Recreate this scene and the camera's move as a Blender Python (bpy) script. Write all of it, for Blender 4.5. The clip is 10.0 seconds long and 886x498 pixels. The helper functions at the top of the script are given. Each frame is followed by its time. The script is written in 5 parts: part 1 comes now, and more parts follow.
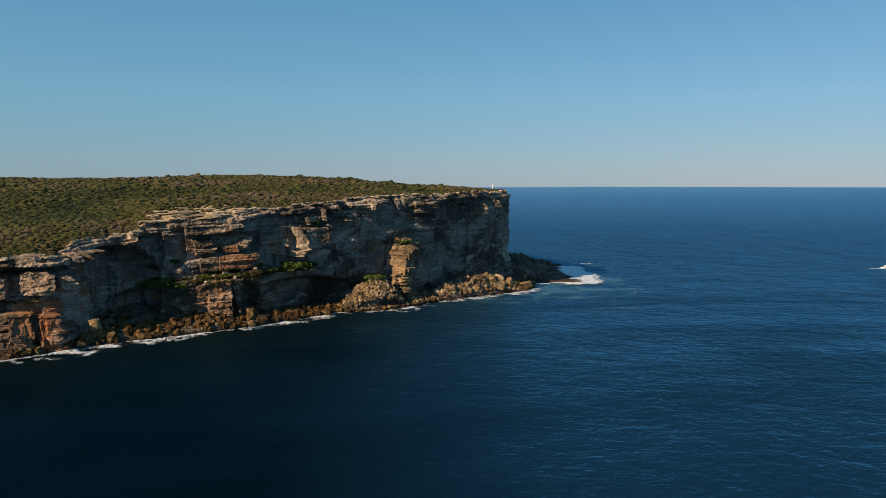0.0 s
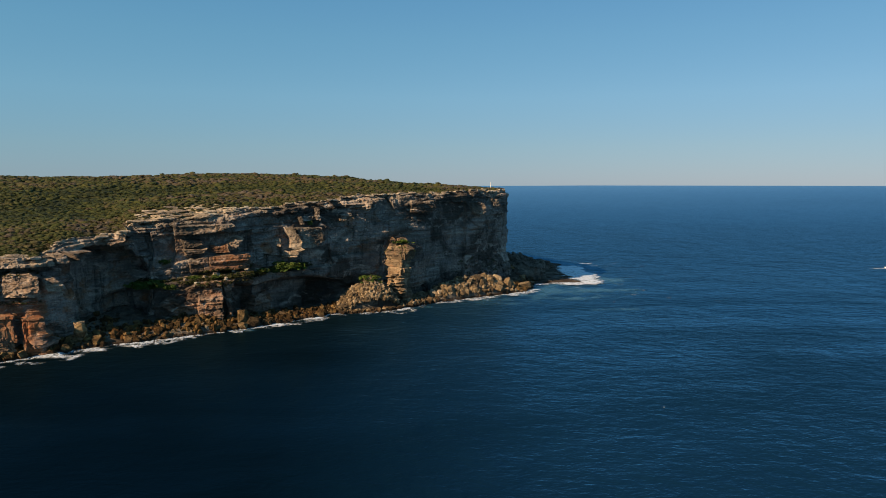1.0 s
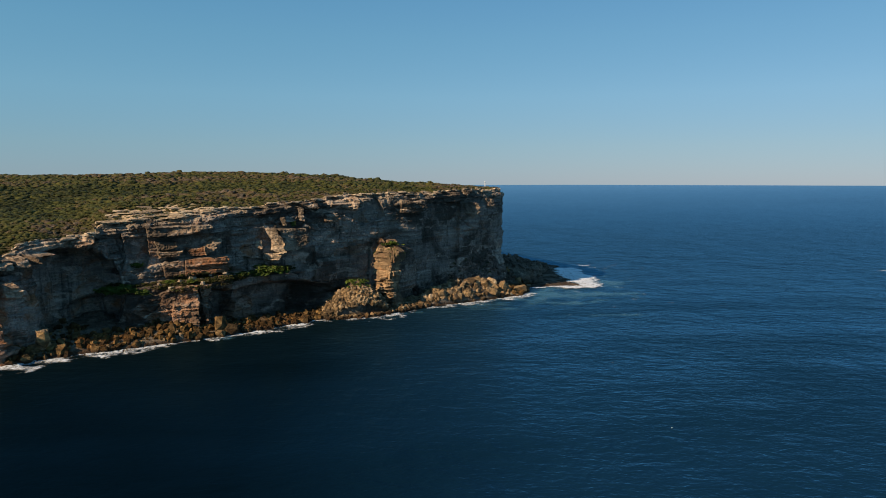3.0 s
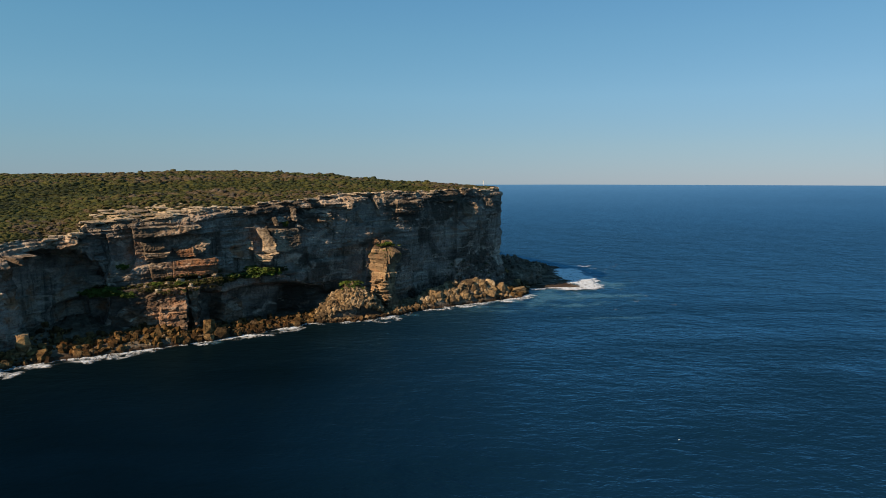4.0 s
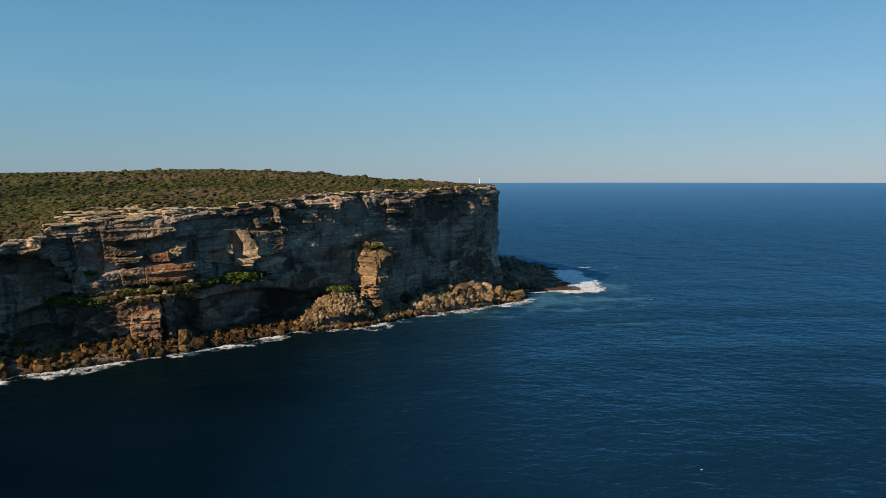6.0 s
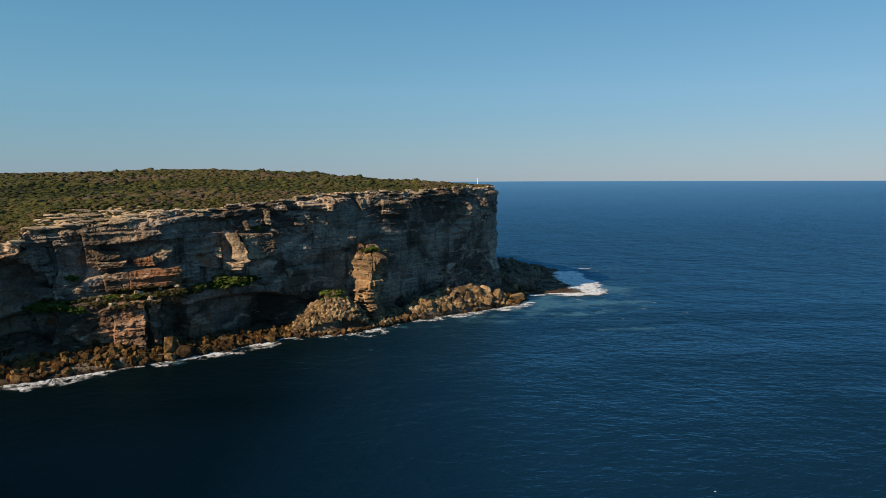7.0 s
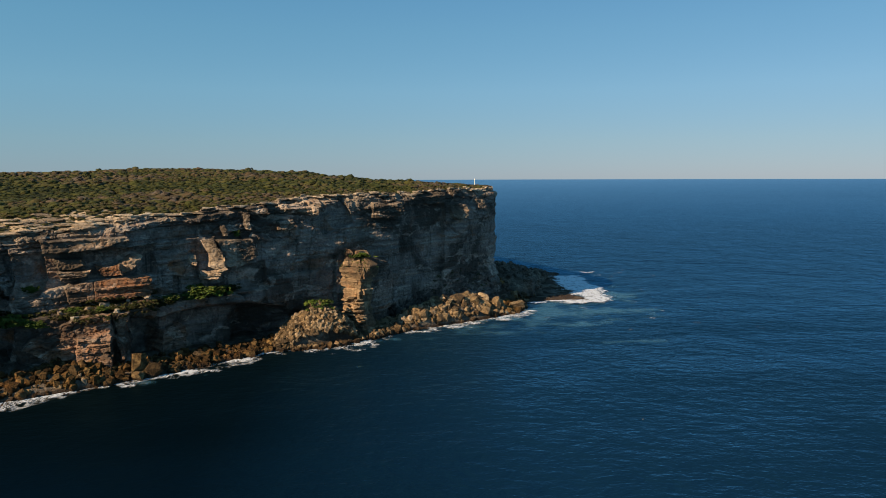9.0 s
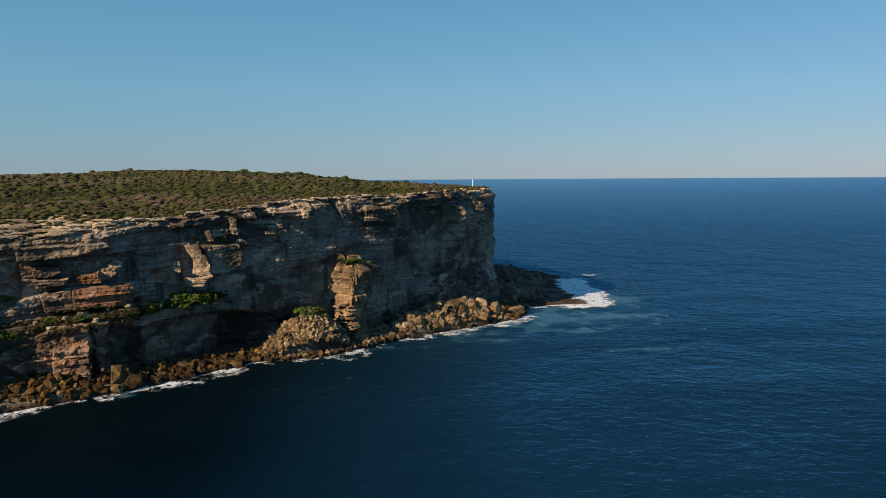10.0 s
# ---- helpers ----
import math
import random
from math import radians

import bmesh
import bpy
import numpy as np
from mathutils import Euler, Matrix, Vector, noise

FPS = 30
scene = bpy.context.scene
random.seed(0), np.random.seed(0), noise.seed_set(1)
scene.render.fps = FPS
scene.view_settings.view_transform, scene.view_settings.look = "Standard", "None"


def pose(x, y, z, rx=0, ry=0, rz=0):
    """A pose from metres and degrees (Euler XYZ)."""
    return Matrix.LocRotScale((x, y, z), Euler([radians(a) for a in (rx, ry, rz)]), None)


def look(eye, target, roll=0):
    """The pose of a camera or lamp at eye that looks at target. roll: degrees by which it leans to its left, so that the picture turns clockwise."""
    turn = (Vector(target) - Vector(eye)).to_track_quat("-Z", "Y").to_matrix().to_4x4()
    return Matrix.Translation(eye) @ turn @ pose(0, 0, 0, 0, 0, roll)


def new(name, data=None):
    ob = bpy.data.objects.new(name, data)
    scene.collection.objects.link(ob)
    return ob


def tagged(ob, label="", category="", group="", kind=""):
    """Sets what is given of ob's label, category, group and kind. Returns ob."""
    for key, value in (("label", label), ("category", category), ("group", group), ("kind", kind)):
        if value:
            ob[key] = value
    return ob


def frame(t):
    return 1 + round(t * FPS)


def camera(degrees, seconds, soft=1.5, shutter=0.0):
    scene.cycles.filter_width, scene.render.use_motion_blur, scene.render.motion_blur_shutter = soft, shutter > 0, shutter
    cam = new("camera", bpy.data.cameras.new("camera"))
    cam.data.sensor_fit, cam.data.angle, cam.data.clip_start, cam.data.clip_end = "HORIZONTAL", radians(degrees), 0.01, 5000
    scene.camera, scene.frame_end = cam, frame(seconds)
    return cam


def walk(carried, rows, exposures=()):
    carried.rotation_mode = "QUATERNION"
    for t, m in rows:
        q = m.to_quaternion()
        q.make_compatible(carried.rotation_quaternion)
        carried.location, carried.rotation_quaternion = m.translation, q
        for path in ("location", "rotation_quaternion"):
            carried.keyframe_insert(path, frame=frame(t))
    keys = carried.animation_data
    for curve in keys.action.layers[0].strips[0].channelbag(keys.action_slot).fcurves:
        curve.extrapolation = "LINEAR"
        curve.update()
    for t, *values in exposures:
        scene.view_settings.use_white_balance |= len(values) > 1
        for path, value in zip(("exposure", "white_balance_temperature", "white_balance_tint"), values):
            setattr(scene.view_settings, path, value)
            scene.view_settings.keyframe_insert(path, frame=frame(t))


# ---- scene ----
cam = camera(66.0, 10.0, soft=0.9)
PATH = [
    (0, (0.379, 3.712, 80.029), (0.479, 5.7, 79.838), -0.0),
    (0.5, (1.23, 8.482, 80.008), (1.332, 10.47, 79.815), -0.0),
    (1, (2.637, 13.541, 79.988), (2.739, 15.529, 79.793), -0.0),
    (1.5, (4.072, 18.903, 80.179), (4.175, 20.891, 79.984), -0.1),
    (2, (5.418, 24.237, 80.011), (5.522, 26.225, 79.816), -0.1),
    (2.5, (6.458, 29.786, 79.896), (6.565, 31.773, 79.7), -0.0),
    (4, (9.245, 47.114, 79.234), (9.358, 49.101, 79.036), 0.1),
    (4.5, (10.323, 52.883, 79.201), (10.437, 54.87, 79.003), 0.1),
    (5, (11.059, 58.906, 79.117), (11.176, 60.892, 78.918), 0.0),
    (5.5, (11.416, 65.064, 78.937), (11.537, 67.05, 78.736), 0.0),
    (7, (13.72, 83.951, 79.838), (13.848, 85.937, 79.632), -0.2),
    (7.5, (14.622, 90.227, 80.358), (14.75, 92.212, 80.149), -0.2),
    (8, (15.005, 96.632, 80.5), (15.139, 98.617, 80.291), -0.3),
    (8.5, (15.68, 103.587, 80.77), (15.815, 105.571, 80.559), -0.3),
    (9, (16.878, 110.123, 81.345), (17.013, 112.107, 81.133), -0.2),
    (9.5, (18.887, 116.626, 81.823), (19.019, 118.611, 81.609), -0.3),
    (10, (21.694, 123.06, 82.347), (21.819, 125.045, 82.134), -0.4),
]
walk(cam, [(t, look(eye, target, roll)) for t, eye, target, roll in PATH])

# ---- light ----
SUN_HEADING, SUN_HEIGHT = 52.0, 29.0      # the way the light travels (degrees from +y towards +x), and the sun's elevation
world = bpy.data.worlds.new("world")
scene.world = world
world.use_nodes = True
wn = world.node_tree.nodes
sky = wn.new("ShaderNodeTexSky")
sky.sky_type, sky.sun_disc = "NISHITA", False
sky.sun_elevation, sky.sun_rotation = radians(SUN_HEIGHT), radians(SUN_HEADING + 180)
sky.altitude, sky.air_density, sky.dust_density, sky.ozone_density = 50, 1.0, 0.0, 4.0
tint = wn.new("ShaderNodeMix")
tint.data_type, tint.blend_type = "RGBA", "MULTIPLY"
tint.inputs[0].default_value, tint.inputs[7].default_value = 1.0, (1.0, 0.815, 0.945, 1)
world.node_tree.links.new(sky.outputs[0], tint.inputs[6])
haze = wn.new("ShaderNodeMix")
haze.data_type = "RGBA"
haze.inputs[0].default_value, haze.inputs[7].default_value = 0.5, (1.4, 5.1, 6.9, 1)
world.node_tree.links.new(tint.outputs[2], haze.inputs[6])
aim = wn.new("ShaderNodeTexCoord")
split = wn.new("ShaderNodeSeparateXYZ")
low = wn.new("ShaderNodeValToRGB")
murk = wn.new("ShaderNodeMix")
murk.data_type, murk.blend_type, murk.inputs[0].default_value = "RGBA", "MULTIPLY", 1.0
low.color_ramp.elements[0].position, low.color_ramp.elements[0].color = 0.0, (0.76, 0.80, 0.85, 1)
low.color_ramp.elements[1].position, low.color_ramp.elements[1].color = 0.3, (0.80, 0.87, 0.985, 1)
for _z, _tone in ((0.05, (0.91, 0.90, 0.875)), (0.12, (1.02, 1.01, 0.975)), (0.2, (0.95, 0.98, 0.98))):
    low.color_ramp.elements.new(_z).color = (*_tone, 1)
world.node_tree.links.new(aim.outputs["Generated"], split.inputs[0])
world.node_tree.links.new(split.outputs["Z"], low.inputs[0])
world.node_tree.links.new(haze.outputs[2], murk.inputs[6])
world.node_tree.links.new(low.outputs[0], murk.inputs[7])
world.node_tree.links.new(murk.outputs[2], wn["Background"].inputs[0])
wn["Background"].inputs[1].default_value = 0.0594
sun = new("sun", bpy.data.lights.new("sun", "SUN"))
sun.data.energy, sun.data.angle, sun.data.color = 5.7, radians(0.5), (1.0, 0.71, 0.43)
_h, _e = radians(SUN_HEADING), radians(SUN_HEIGHT)
sun.matrix_world = look((-400, 0, 400), Vector((-400, 0, 400)) + Vector((math.sin(_h) * math.cos(_e), math.cos(_h) * math.cos(_e), -math.sin(_e))))
scene.view_settings.exposure = 0.6


# ---- numeric noise ----
def hash01(ix, iy, iz, seed):
    h = (ix.astype(np.int64) * 374761393 + iy.astype(np.int64) * 668265263 + iz.astype(np.int64) * 2147483647 + seed * 1442695041) & 0xFFFFFFFF
    h = ((h ^ (h >> 13)) * 1274126177) & 0xFFFFFFFF
    h = ((h ^ (h >> 16)) * 2246822519) & 0xFFFFFFFF
    return ((h ^ (h >> 15)) & 0xFFFFFF) / float(0xFFFFFF)


def vnoise(x, y, z=None, seed=0):
    """Smooth value noise, -1 to 1."""
    x, y = np.asarray(x, float), np.asarray(y, float)
    z = np.zeros_like(x + y) if z is None else np.asarray(z, float)
    x, y, z = np.broadcast_arrays(x, y, z)
    ix, iy, iz = np.floor(x), np.floor(y), np.floor(z)
    fx, fy, fz = x - ix, y - iy, z - iz
    fx, fy, fz = (f * f * (3 - 2 * f) for f in (fx, fy, fz))
    out = 0
    for a in (0, 1):
        for b in (0, 1):
            for c in (0, 1):
                w = (fx if a else 1 - fx) * (fy if b else 1 - fy) * (fz if c else 1 - fz)
                out = out + w * hash01(ix + a, iy + b, iz + c, seed)
    return out * 2 - 1


def fbm(x, y, z=None, seed=0, octaves=4):
    total, amp, f = 0, 1.0, 1.0
    for k in range(octaves):
        total = total + amp * vnoise(np.asarray(x) * f, np.asarray(y) * f, None if z is None else np.asarray(z) * f, seed + k * 17)
        amp, f = amp * 0.5, f * 2.03
    return total


def lerp(x, xs, ys):
    return np.interp(x, xs, ys)


def smooth(a, b, x):
    t = np.clip((x - a) / (b - a), 0, 1)
    return t * t * (3 - 2 * t)


# ---- materials ----
class Nodes:
    """A short way to write a node material."""

    def __init__(self, name):
        self.mat = bpy.data.materials.new(name)
        self.mat.use_nodes = True
        self.tree = self.mat.node_tree
        self.bsdf = self.tree.nodes["Principled BSDF"]
        self.place = self.tree.nodes.new("ShaderNodeNewGeometry")
        self.bsdf.inputs["Specular IOR Level"].default_value = 0.15

    def link(self, a, b):
        self.tree.links.new(a, b)

    def mapped(self, scale, source=None, turn=0.0):
        m = self.tree.nodes.new("ShaderNodeMapping")
        m.inputs["Rotation"].default_value = (0, 0, turn)
        m.inputs["Scale"].default_value = scale
        self.link(source or self.place.outputs["Position"], m.inputs["Vector"])
        return m.outputs[0]

    def noise(self, scale, detail=4, rough=0.55, stretch=(1, 1, 1), distort=0.0, source=None, turn=0.0):
        n = self.tree.nodes.new("ShaderNodeTexNoise")
        n.inputs["Scale"].default_value, n.inputs["Detail"].default_value = scale, detail
        n.inputs["Roughness"].default_value, n.inputs["Distortion"].default_value = rough, distort
        self.link(self.mapped(stretch, source, turn), n.inputs["Vector"])
        return n.outputs["Fac"]

    def ramp(self, fac, *stops):
        r = self.tree.nodes.new("ShaderNodeValToRGB")
        e = r.color_ramp.elements
        while len(e) < len(stops):
            e.new(0.5)
        for el, (p, c) in zip(e, stops):
            el.position, el.color = p, (*c, 1) if not isinstance(c, float) else (c, c, c, 1)
        self.link(fac, r.inputs[0])
        return r.outputs[0]

    def mix(self, fac, a, b, how="MIX"):
        m = self.tree.nodes.new("ShaderNodeMix")
        m.data_type, m.blend_type = "RGBA", how
        for socket, v in ((m.inputs[0], fac), (m.inputs[6], a), (m.inputs[7], b)):
            if isinstance(v, (int, float)):
                socket.default_value = v
            elif isinstance(v, tuple):
                socket.default_value = (*v, 1)
            else:
                self.link(v, socket)
        return m.outputs[2]

    def maths(self, how, a, b=0.0):
        m = self.tree.nodes.new("ShaderNodeMath")
        m.operation = how
        for socket, v in zip(m.inputs, (a, b)):
            if isinstance(v, (int, float)):
                socket.default_value = v
            else:
                self.link(v, socket)
        return m.outputs[0]

    def axis(self, name):
        s = self.tree.nodes.new("ShaderNodeSeparateXYZ")
        self.link(self.place.outputs["Position"], s.inputs[0])
        return s.outputs[name]

    def bump(self, height, strength, distance, below=None):
        b = self.tree.nodes.new("ShaderNodeBump")
        b.inputs["Strength"].default_value, b.inputs["Distance"].default_value = strength, distance
        self.link(height, b.inputs["Height"])
        if below:
            self.link(below, b.inputs["Normal"])
        return b.outputs[0]

    def done(self, colour=None, rough=None, normal=None):
        for socket, v in (("Base Color", colour), ("Roughness", rough), ("Normal", normal)):
            if isinstance(v, (int, float)):
                self.bsdf.inputs[socket].default_value = v
            elif isinstance(v, tuple):
                self.bsdf.inputs[socket].default_value = (*v, 1)
            elif v is not None:
                self.link(v, self.bsdf.inputs[socket])
        return self.mat


def rock_material(name, grey, tan, rust, rust_low, rust_high, dark, wet=False, each=0.0, stained=0.6, far_grey=False, lightened=False, streaks=1.0, crack_scale=0.4, blotch=0.028, grain=1.5, island=False, zones=False):
    n = Nodes(name)
    broad = n.noise(0.035, 5, 0.6)
    beds = n.noise(0.55, 5, 0.6, (0.06, 0.06, 1.0), 0.4)
    fine = n.noise(0.9, 6, 0.65)
    col = n.mix(n.ramp(beds, (0.35, 0.0), (0.65, 1.0)), grey, tan)
    iron = n.noise(0.06, 5, 0.65, (1, 1, 1.6), 0.8)
    if far_grey:
        iron = n.maths("ADD", iron, n.ramp(n.maths("MULTIPLY", n.axis("X"), -0.01), (0.3, 0.0), (1.0, 0.05)))
    col = n.mix(n.ramp(iron, (rust_low, 0.0), (rust_high, 1.0)), col, rust)
    if zones:
        for field, tones in (("pale", ((0.27, 0.215, 0.15), (0.50, 0.41, 0.30))), ("rust", ((0.14, 0.054, 0.023), (0.31, 0.135, 0.055)))):
            kind = n.tree.nodes.new("ShaderNodeAttribute")
            kind.attribute_name = field
            patchy = n.maths("MULTIPLY", kind.outputs["Fac"], n.ramp(n.noise(0.22, 5, 0.6, (1, 1, 2.2), 0.8), (0.3, 0.45), (0.6, 1.0)))
            col = n.mix(patchy, col, n.mix(n.ramp(n.noise(0.35, 6, 0.6, (1, 1, 1.6)), (0.35, 0.0), (0.65, 1.0)), *tones))
    streak = n.noise(0.35, 5, 0.65, (1, 1, 0.06), 0.5)
    stain = n.maths("MULTIPLY", n.ramp(streak, (0.5, 0.0), (0.66, 1.0)), n.ramp(broad, (0.40, 0.1 * streaks), (0.6, 0.9 * streaks)))
    col = n.mix(stain, col, dark)
    varnish = n.noise(blotch, 4, 0.6, (1, 1, 1.3), 0.6)
    col = n.mix(n.ramp(varnish, (0.45, 0.0), (0.58, stained)), col, dark)
    pale = n.noise(0.09, 4, 0.6, (1, 1, 1.8), 1.0)
    col = n.mix(n.ramp(pale, (0.56, 0.0), (0.68, 0.7)), col, tuple(min(1.6 * c, 0.6) for c in tan))
    col = n.mix(n.ramp(fine, (0.30, 0.6), (0.55, 0.0)), col, n.mix(0.75, col, dark))
    # pale stone higher up, raised further to paint the heap's sunlit tops
    if lightened:
        up = n.ramp(n.maths("MULTIPLY", n.maths("ADD", n.axis("Z"), n.maths("MULTIPLY", n.noise(0.2, 3), 6.0)), 0.1), (0.5, 0.0), (1.1, 0.6))
        col = n.mix(up, col, n.mix(n.ramp(fine, (0.35, 0.0), (0.65, 1.0)), (0.24, 0.195, 0.14), (0.53, 0.445, 0.33)))
        gold = n.ramp(n.maths("ADD", n.axis("Z"), n.maths("MULTIPLY", n.noise(0.25, 3), 5.0)), (0.25, 0.75), (0.95, 0.0))
        col = n.mix(n.maths("MULTIPLY", gold, n.ramp(broad, (0.3, 0.5), (0.6, 1.0))), col, (0.27, 0.16, 0.055))
    if each:
        info = n.place.outputs["Random Per Island"] if island else n.tree.nodes.new("ShaderNodeObjectInfo").outputs["Random"]
        if wet:
            tints = n.ramp(info, (0.0, (0.20, 0.18, 0.16)), (0.35, (0.40, 0.35, 0.28)), (0.6, (0.66, 0.57, 0.43)), (0.82, (0.80, 0.74, 0.65)), (1.0, (1.12, 1.07, 0.98)))
            col = n.mix(1.0, col, tints, "MULTIPLY")
        else:
            col = n.mix(n.maths("MULTIPLY", info, each), col, dark)
    if wet:
        low = n.maths("ADD", n.axis("Z"), n.maths("MULTIPLY", n.noise(0.3, 3), -2.0))
        col = n.mix(n.ramp(low, (0.0, 0.85), (0.9, 0.0)), col, (0.035, 0.022, 0.014))
    crack = n.tree.nodes.new("ShaderNodeTexVoronoi")
    crack.feature = "DISTANCE_TO_EDGE"
    crack.inputs["Scale"].default_value = crack_scale
    warp = n.tree.nodes.new("ShaderNodeVectorMath")
    warp.operation = "MULTIPLY_ADD"
    warp.inputs[1].default_value = (1.4, 1.4, 1.0)
    wobble = n.tree.nodes.new("ShaderNodeTexNoise")
    wobble.inputs["Scale"].default_value = 0.6
    n.link(n.place.outputs["Position"], wobble.inputs["Vector"])
    n.link(wobble.outputs["Color"], warp.inputs[0])
    n.link(n.mapped((0.8, 0.8, 1.7)), warp.inputs[2])
    n.link(warp.outputs[0], crack.inputs["Vector"])
    split = n.maths("MULTIPLY", n.ramp(crack.outputs["Distance"], (0.0, 1.0), (0.07, 0.0)), n.ramp(n.noise(0.15, 3, 0.6), (0.42, 0.0), (0.58, 1.0)))
    col = n.mix(n.maths("MULTIPLY", split, 0.28), col, dark)
    height = n.maths("SUBTRACT", n.maths("ADD", fine, n.maths("MULTIPLY", beds, 0.7)), n.maths("MULTIPLY", split, 0.4))
    nor = n.bump(height, 0.55 * grain, 0.9, n.bump(n.noise(3.0, 5, 0.6), 0.4 * grain, 0.15))
    return n.done(col, 0.92, nor)


ROCK = rock_material("weathered_sandstone", (0.205, 0.19, 0.183), (0.32, 0.275, 0.235), (0.26, 0.135, 0.075), 0.56, 0.70, (0.045, 0.038, 0.032), far_grey=True, zones=True, stained=0.85)
CAP = rock_material("pale_sandstone", (0.205, 0.165, 0.12), (0.33, 0.255, 0.175), (0.27, 0.145, 0.075), 0.56, 0.72, (0.075, 0.062, 0.05), each=0.4, streaks=0.3)
PALE = rock_material("bleached_sandstone", (0.36, 0.30, 0.225), (0.52, 0.43, 0.32), (0.33, 0.20, 0.11), 0.6, 0.75, (0.11, 0.09, 0.07), each=0.35, streaks=0.2)
RUST = rock_material("rusty_sandstone", (0.21, 0.148, 0.095), (0.29, 0.20, 0.12), (0.30, 0.108, 0.042), 0.46, 0.60, (0.08, 0.055, 0.04), each=0.5, streaks=0.4)
BOULDER = rock_material("boulder_sandstone", (0.11, 0.085, 0.05), (0.38, 0.29, 0.165), (0.18, 0.095, 0.036), 0.5, 0.7, (0.028, 0.02, 0.012), wet=True, each=0.85, streaks=0.4, crack_scale=0.8, blotch=0.22, grain=1.7)
RUBBLE = rock_material("broken_sandstone", (0.10, 0.07, 0.034), (0.22, 0.145, 0.06), (0.17, 0.085, 0.03), 0.5, 0.7, (0.028, 0.02, 0.012), wet=True, each=0.9, streaks=0.4, crack_scale=0.8, blotch=0.22, grain=1.7, island=True)
PALE_BOULDER = rock_material("pale_sunlit_boulder_sandstone", (0.18, 0.152, 0.115), (0.50, 0.43, 0.335), (0.29, 0.2, 0.12), 0.5, 0.7, (0.04, 0.028, 0.018), wet=True, each=0.75, lightened=True, streaks=0.4, crack_scale=0.8, blotch=0.2, grain=1.7)
PALE_RUBBLE = rock_material("pale_sunlit_broken_sandstone", (0.105, 0.085, 0.06), (0.33, 0.27, 0.19), (0.2, 0.125, 0.06), 0.5, 0.7, (0.04, 0.028, 0.018), wet=True, each=0.9, lightened=True, streaks=0.4, crack_scale=0.8, blotch=0.2, grain=1.7, island=True)
# wet, and darkened further so gaps between boulders read as shade
SHELF_ROCK = rock_material("wet_shaded_shelf_rock", (0.088, 0.077, 0.068), (0.16, 0.135, 0.105), (0.075, 0.048, 0.032), 0.5, 0.7, (0.025, 0.02, 0.015), wet=True)
TALUS = rock_material("grey_broken_sandstone", (0.13, 0.118, 0.11), (0.23, 0.20, 0.175), (0.16, 0.10, 0.06), 0.56, 0.72, (0.04, 0.034, 0.03), each=0.6, streaks=0.3, crack_scale=0.8, island=True)
SPUR_ROCK = rock_material("tan_sandstone", (0.19, 0.14, 0.09), (0.34, 0.245, 0.15), (0.27, 0.125, 0.055), 0.55, 0.70, (0.06, 0.047, 0.036))


def soil_material():
    n = Nodes("heath_soil")
    col = n.ramp(n.noise(0.05, 6, 0.65), (0.3, (0.020, 0.025, 0.008)), (0.55, (0.046, 0.047, 0.014)), (0.75, (0.075, 0.061, 0.034)))
    col = n.mix(n.ramp(n.noise(0.7, 5, 0.7), (0.35, 0.0), (0.65, 0.5)), col, (0.016, 0.021, 0.007))
    bare = n.tree.nodes.new("ShaderNodeAttribute")
    bare.attribute_name = "bare"
    rock = n.ramp(n.noise(0.5, 6, 0.65, (1, 1, 2)), (0.32, (0.17, 0.135, 0.095)), (0.55, (0.37, 0.30, 0.22)), (0.75, (0.50, 0.41, 0.305)))
    col = n.mix(bare.outputs["Fac"], col, rock)
    return n.done(col, 0.95, n.bump(n.noise(0.5, 6, 0.7), 0.8, 0.9))


def leaf_material(name, dark, mid, dry, dry_from=0.62):
    n = Nodes(name)
    tone = n.tree.nodes.new("ShaderNodeAttribute")
    tone.attribute_name = "tone"
    col = n.ramp(tone.outputs["Fac"], (0.0, dark), (dry_from - 0.1, mid), (dry_from + 0.12, dry), (1.0, tuple(c * 0.7 for c in dry)))
    col = n.mix(n.ramp(n.place.outputs["Random Per Island"], (0.0, 0.0), (1.0, 0.2)), col, n.mix(0.6, col, (0.012, 0.018, 0.006)))
    patch = n.noise(0.02, 4, 0.6)
    col = n.mix(n.ramp(patch, (0.4, 0.0), (0.65, 0.5)), col, n.mix(0.5, col, (0.10, 0.085, 0.04)))
    n.bsdf.inputs["Subsurface Weight"].default_value = 0.0
    return n.done(col, 0.75)


SOIL = soil_material()


def heath_material():
    n = Nodes("heath_leaf")
    tone = n.tree.nodes.new("ShaderNodeAttribute")
    tone.attribute_name = "tone"
    col = n.ramp(tone.outputs["Fac"], (0.0, (0.015, 0.021, 0.008)), (0.22, (0.034, 0.045, 0.012)), (0.45, (0.057, 0.062, 0.015)), (0.62, (0.068, 0.061, 0.025)), (0.8, (0.080, 0.058, 0.037)), (1.0, (0.10, 0.085, 0.07)))
    col = n.mix(n.ramp(n.place.outputs["Random Per Island"], (0.0, 0.0), (1.0, 0.3)), col, n.mix(0.65, col, (0.012, 0.016, 0.007)))
    col = n.mix(n.ramp(n.noise(1.3, 4, 0.7), (0.36, 0.25), (0.58, 0.0)), col, (0.015, 0.018, 0.007))
    return n.done(col, 0.8, n.bump(n.noise(2.2, 4, 0.7), 1.0, 0.5))


LEAF = heath_material()
BUSH = leaf_material("bush_leaf", (0.018, 0.040, 0.008), (0.075, 0.125, 0.018), (0.13, 0.165, 0.028), 0.8)


